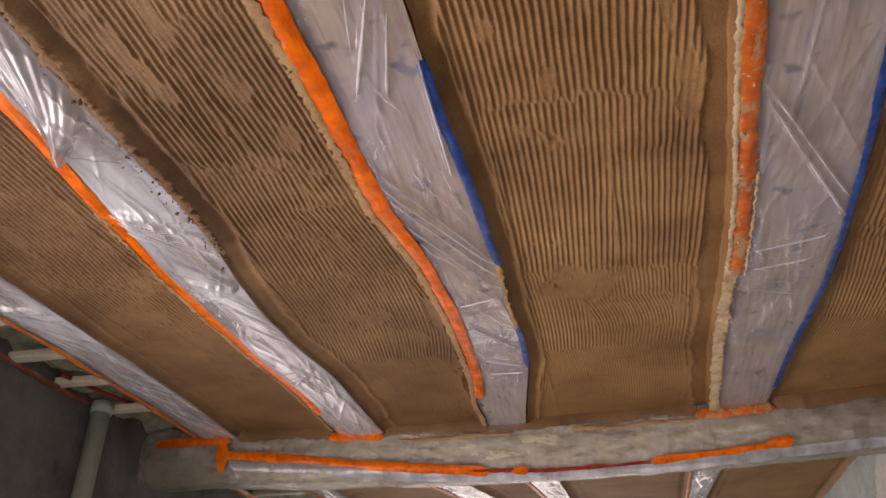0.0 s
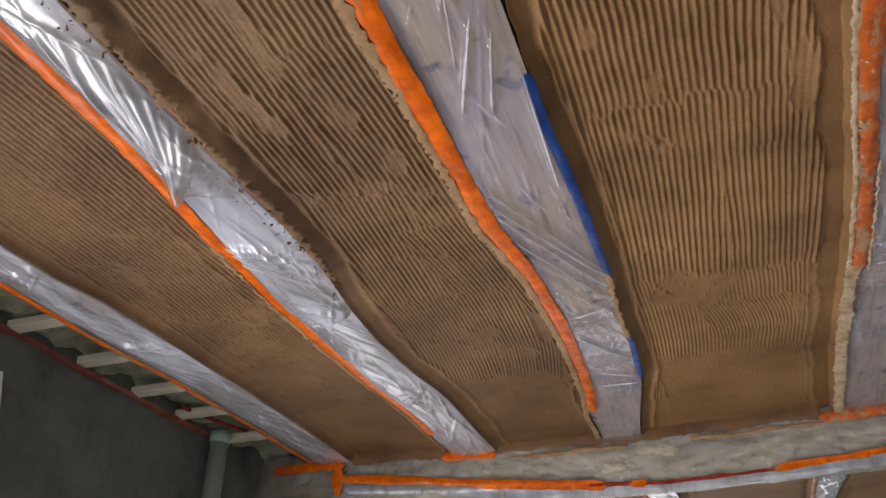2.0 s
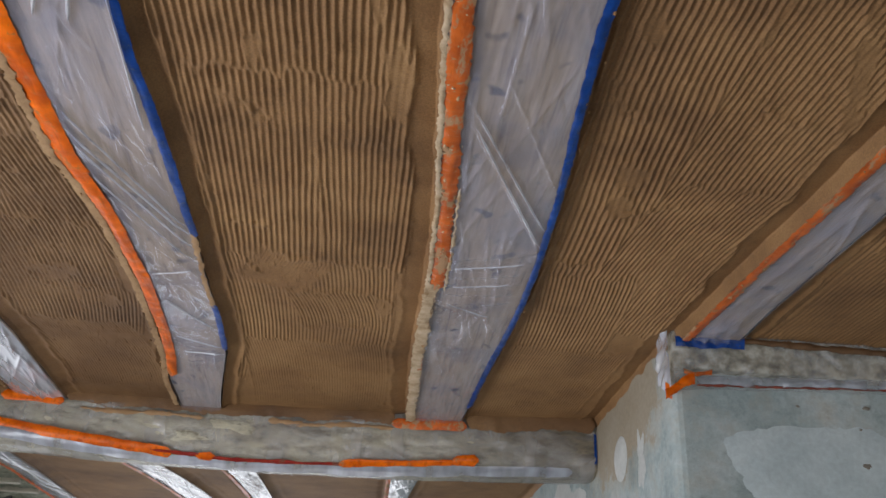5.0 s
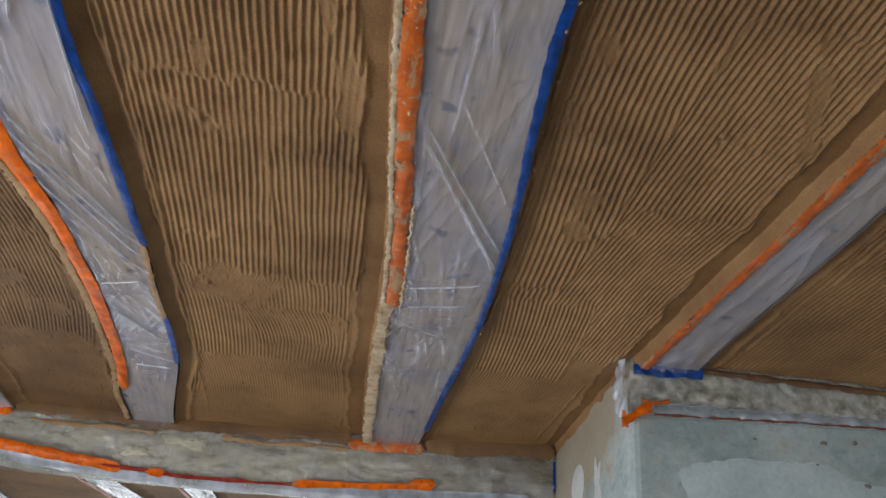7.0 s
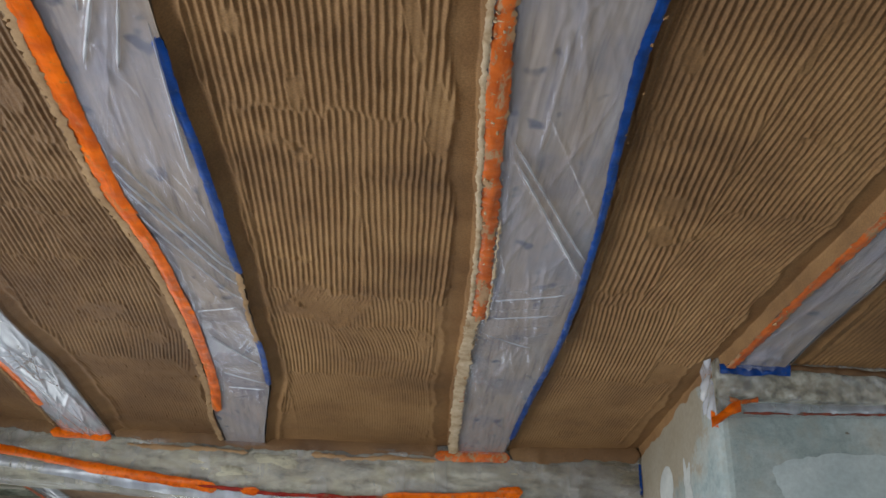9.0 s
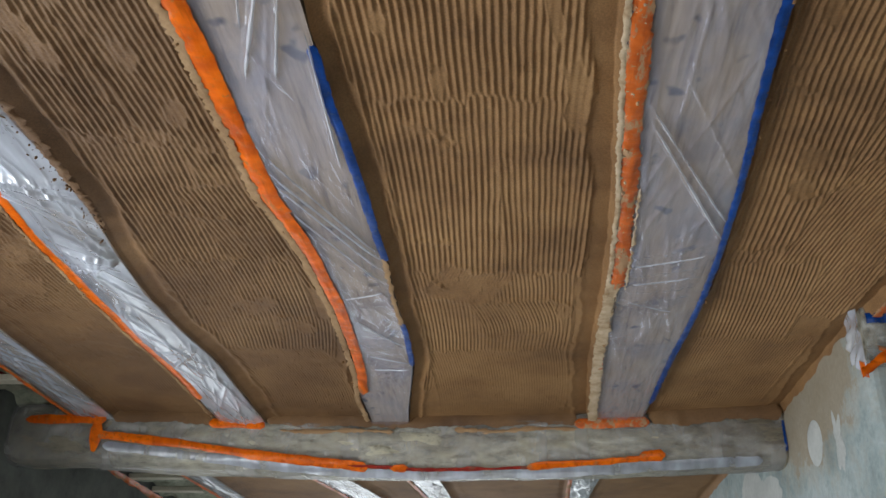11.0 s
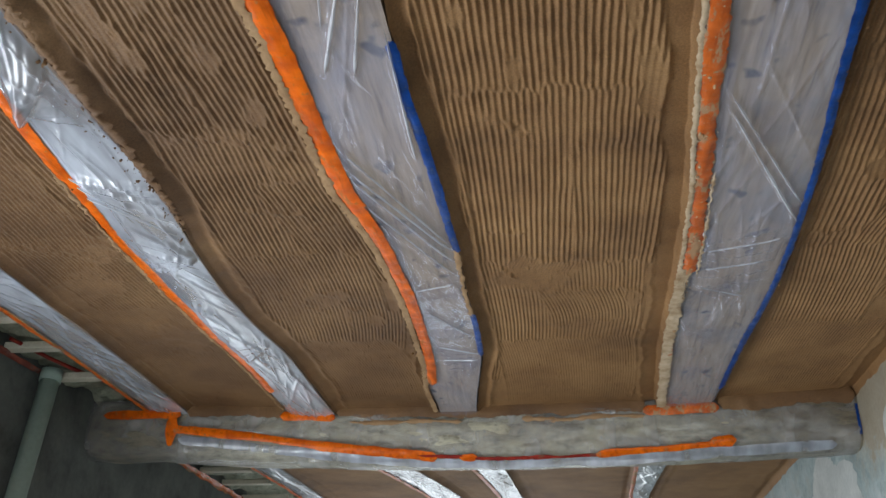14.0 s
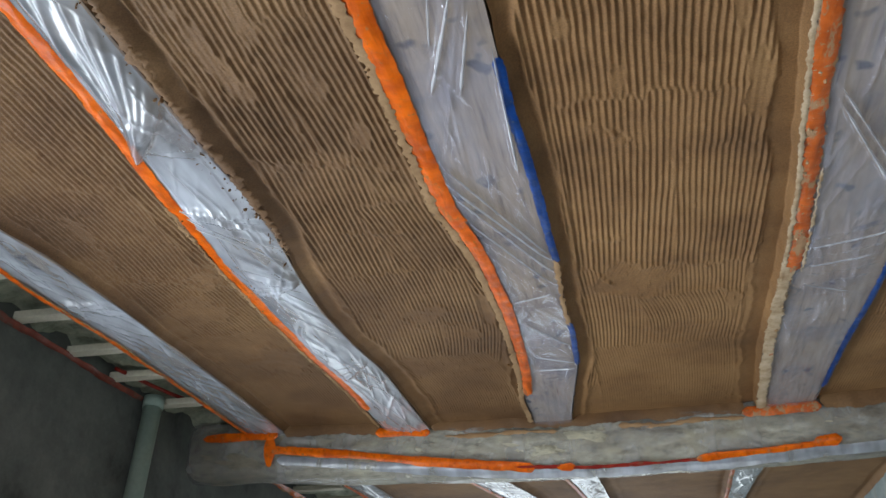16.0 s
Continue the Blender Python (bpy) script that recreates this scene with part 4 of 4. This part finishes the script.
for k, y in enumerate([-4.4, -4.1, -3.75, -3.45, -3.15, -2.82, -2.5, -2.2, -1.88, -1.575, -1.255, -0.955, -0.675, -0.36, 0.55, 0.9, 1.25, 1.6, 1.95, 2.3]):
    r = random.Random(k)
    bm = box_bm((-1.715, -0.025, -0.013), (-1.425, 0.025, 0.013), 0.003, 1)
    ob = part("batten", bm, PALE_WOOD)
    ob.matrix_world = pose(0, y, 2.668, 0, r.uniform(-0.8, 0.8), 0) @ pose(-1.57, 0, 0, 0, 0, r.uniform(-2, 2)) @ pose(1.57, 0, 0)
    tagged(ob, "pale sawn wooden batten under mineral wool", "batten", "battens beside the cement wall")


def wall_tape(y0, y1, z, width, mat, seed, label):
    ys = np.arange(y0, y1, 0.02)
    s = np.linspace(0, 1, 6)
    Y = np.repeat(ys[:, None], 6, 1)
    w = width * (1 + 0.3 * vnoise(ys, ys, 0.1, seed))[:, None]
    Z = z - w * s + 0.003 * vnoise(ys, ys, 0.06, seed + 1)[:, None]
    X = -1.714 + 0.006 * vnoise(Y, Z, 0.04, seed + 2) + 0.010 * (1 - s) ** 2
    return tagged(sheet("tape", np.stack([X, Y, Z], -1), mat), label, "tape")


wall_tape(-5.3, -0.45, 2.655, 0.018, RED_DULL, 611, "dull red tape along the top of the cement wall")
wall_tape(0.3, 4.3, 2.650, 0.030, ORANGE_WORN, 612, "worn orange tape along the top of the cement wall")

cable_pts = [(-1.66, -0.75, 2.672), (-1.62, -0.55, 2.668), (-1.60, -0.40, 2.675), (-1.55, -0.22, 2.68)]
cu = bpy.data.curves.new("cable", "CURVE")
cu.dimensions, cu.bevel_depth, cu.bevel_resolution = "3D", 0.008, 2
sp = cu.splines.new("POLY")
sp.points.add(len(cable_pts) - 1)
for p, q in zip(sp.points, cable_pts):
    p.co = (*q, 1)
cu.materials.append(RED)
tagged(new("cable", cu), "red cable lying among the battens", "cable")


def pipe():
    thing = empty("pipe", (-1.672, -0.43, 1.3), "pale green painted pipe standing against the cement wall", "pipe")
    for name, r, z0, z1 in (("tube", 0.036, 0.02, 2.655), ("collar", 0.041, 2.615, 2.66)):
        bm = bmesh.new()
        bmesh.ops.create_cone(bm, cap_ends=True, segments=28, radius1=r, radius2=r, depth=z1 - z0)
        bmesh.ops.translate(bm, verts=bm.verts, vec=(-1.672, -0.43, (z0 + z1) / 2))
        for f in bm.faces:
            f.smooth = len(f.verts) == 4
        ob = part(name, bm, PIPE_MAT, thing)
    thing.matrix_world = pose(-1.672, -0.43, 2.655, -7, 0, 0) @ pose(0, 0, 1.3 - 2.655)


pipe()
ob = part("white_board", box_bm((-1.716, -1.85, 2.26), (-1.690, -1.575, 2.515), 0.004, 1), WINDOW_FRAME)
ob.matrix_world = pose(-1.70, -1.6, 2.4, 9, 0, 0) @ pose(1.70, 1.6, -2.4)
tagged(ob, "white board fixed to the dark cement wall", "board")

# ---- ceiling beyond the girder ----
FAR = [([(0.22, -1.37), (1.7, -1.30), (4.4, -1.2)], [(0.22, -1.22), (1.7, -1.17), (4.4, -1.08)]),
       ([(0.22, -0.80), (1.0, -0.68), (1.73, -0.54), (4.4, -0.1)], [(0.22, -0.64), (1.0, -0.51), (1.73, -0.36), (4.4, 0.06)]),
       ([(0.22, -0.26), (1.0, -0.19), (1.74, -0.12), (4.4, 0.12)], [(0.22, -0.07), (1.0, -0.03), (1.74, 0.01), (4.4, 0.24)]),
       ([(0.22, 0.62), (1.05, 0.63), (1.76, 0.64), (4.4, 0.66)], [(0.22, 0.80), (1.05, 0.78), (1.76, 0.75), (4.4, 0.72)])]
for k, (l, r) in enumerate(FAR):
    j = beam(l, r, 0.22, 4.38, 20 + k, "joist beyond the girder in film whitened for its window sheen")
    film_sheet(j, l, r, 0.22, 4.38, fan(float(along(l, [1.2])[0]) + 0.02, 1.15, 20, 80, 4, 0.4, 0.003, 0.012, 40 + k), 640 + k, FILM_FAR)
    tape_along(j, l, 0.22, 4.3, 0.0, 0.022, ORANGE_WORN if k else ORANGE, 650 + k, ragged=0.006)
plaster_panel(FAR[0][1], FAR[1][0], 0.22, 4.38, [], 701, "smooth brown clay plaster beyond the girder", dx=0.012, dy=0.03, flatten=9)
plaster_panel(FAR[1][1], FAR[2][0], 0.22, 2.9, [], 702, "smooth brown clay plaster beyond the girder", dx=0.012, dy=0.03, flatten=9)
plaster_panel(FAR[2][1], FAR[3][0], 0.22, 4.38, [], 703, "smooth brown clay plaster beyond the girder", dx=0.012, dy=0.03, flatten=9)
plaster_panel(FAR[3][1], [(0.22, 1.40), (4.4, 1.40)], 0.22, 4.38, [], 704, "smooth brown clay plaster beyond the girder", dx=0.012, dy=0.03, flatten=9)


# ---- clay crumbs ----


def crumbs(parent, edge, y0, y1, off, spread, count, mat, seed):
    """Small lumps of clay stuck along a taped edge."""
    r = random.Random(seed)
    bm = bmesh.new()
    for _ in range(count):
        y = r.uniform(y0, y1)
        x = float(along(edge, [y])[0]) + off + r.gauss(0, spread)
        z = UNDER - 0.008 + float(sag(x, y))
        q = r.choice((0.0010, 0.0014, 0.0018, 0.0026, 0.0042)) * r.uniform(0.7, 1.2)
        m = pose(x, y, z, r.uniform(0, 360), r.uniform(0, 360), r.uniform(0, 360)) @ Matrix.Diagonal((q * r.uniform(0.6, 2.6), q * r.uniform(0.6, 1.4), q * r.uniform(0.4, 0.8), 1))
        bmesh.ops.create_icosphere(bm, subdivisions=1, radius=1, matrix=m)
    return tagged(part("clay_grit", bm, mat, parent, "crumbs of clay stuck to the tape"), kind="stuff")


crumbs(b4, S4L, -2.9, -0.9, 0.020, 0.010, 220, CREAM, 801)
crumbs(b4, S4L, -2.9, -0.5, 0.024, 0.010, 60, CLAY_DRY, 802)
crumbs(b5, S5L, -2.6, -0.95, 0.010, 0.008, 60, CLAY_DRY, 803)
crumbs(b3, S3L, -2.6, -0.4, -0.008, 0.006, 60, CLAY, 804)
crumbs(b4, S4R, -2.6, -0.3, 0.004, 0.005, 40, CLAY, 806)
crumbs(b2, S2R, -2.9, -1.5, -0.012, 0.016, 160, CLAY_DARK, 808)
crumbs(b2, S2L, -2.6, -0.4, -0.004, 0.007, 50, CLAY, 807)


# ---- west window, added far window ----
win = empty("window_1", (-1.86, -1.90, 0.12), "white framed window in the dark cement wall", "window", kind="structure")
for y0, y1, z0, z1 in ((-2.90, -2.85, 0.12, 1.78), (-0.95, -0.90, 0.12, 1.78), (-2.85, -0.95, 1.73, 1.78), (-2.85, -0.95, 0.12, 0.17), (-1.92, -1.88, 0.17, 1.73)):
    part("window_frame", box_bm((-1.88, y0, z0), (-1.83, y1, z1), 0.006, 1), WINDOW_FRAME, win)
# Added, unseen frame in the fill lamp's opening.
win = empty("added_window", (-1.86, 2.10, 0.30), "added white frame round the fill light beyond the girder", "window", kind="structure")
for y0, y1, z0, z1 in ((1.0, 1.05, 0.30, 2.0), (3.15, 3.2, 0.30, 2.0), (1.05, 3.15, 1.95, 2.0), (1.05, 3.15, 0.30, 0.35), (2.08, 2.12, 0.35, 1.95)):
    part("window_frame", box_bm((-1.88, y0, z0), (-1.83, y1, z1), 0.006, 1), WINDOW_FRAME, win)
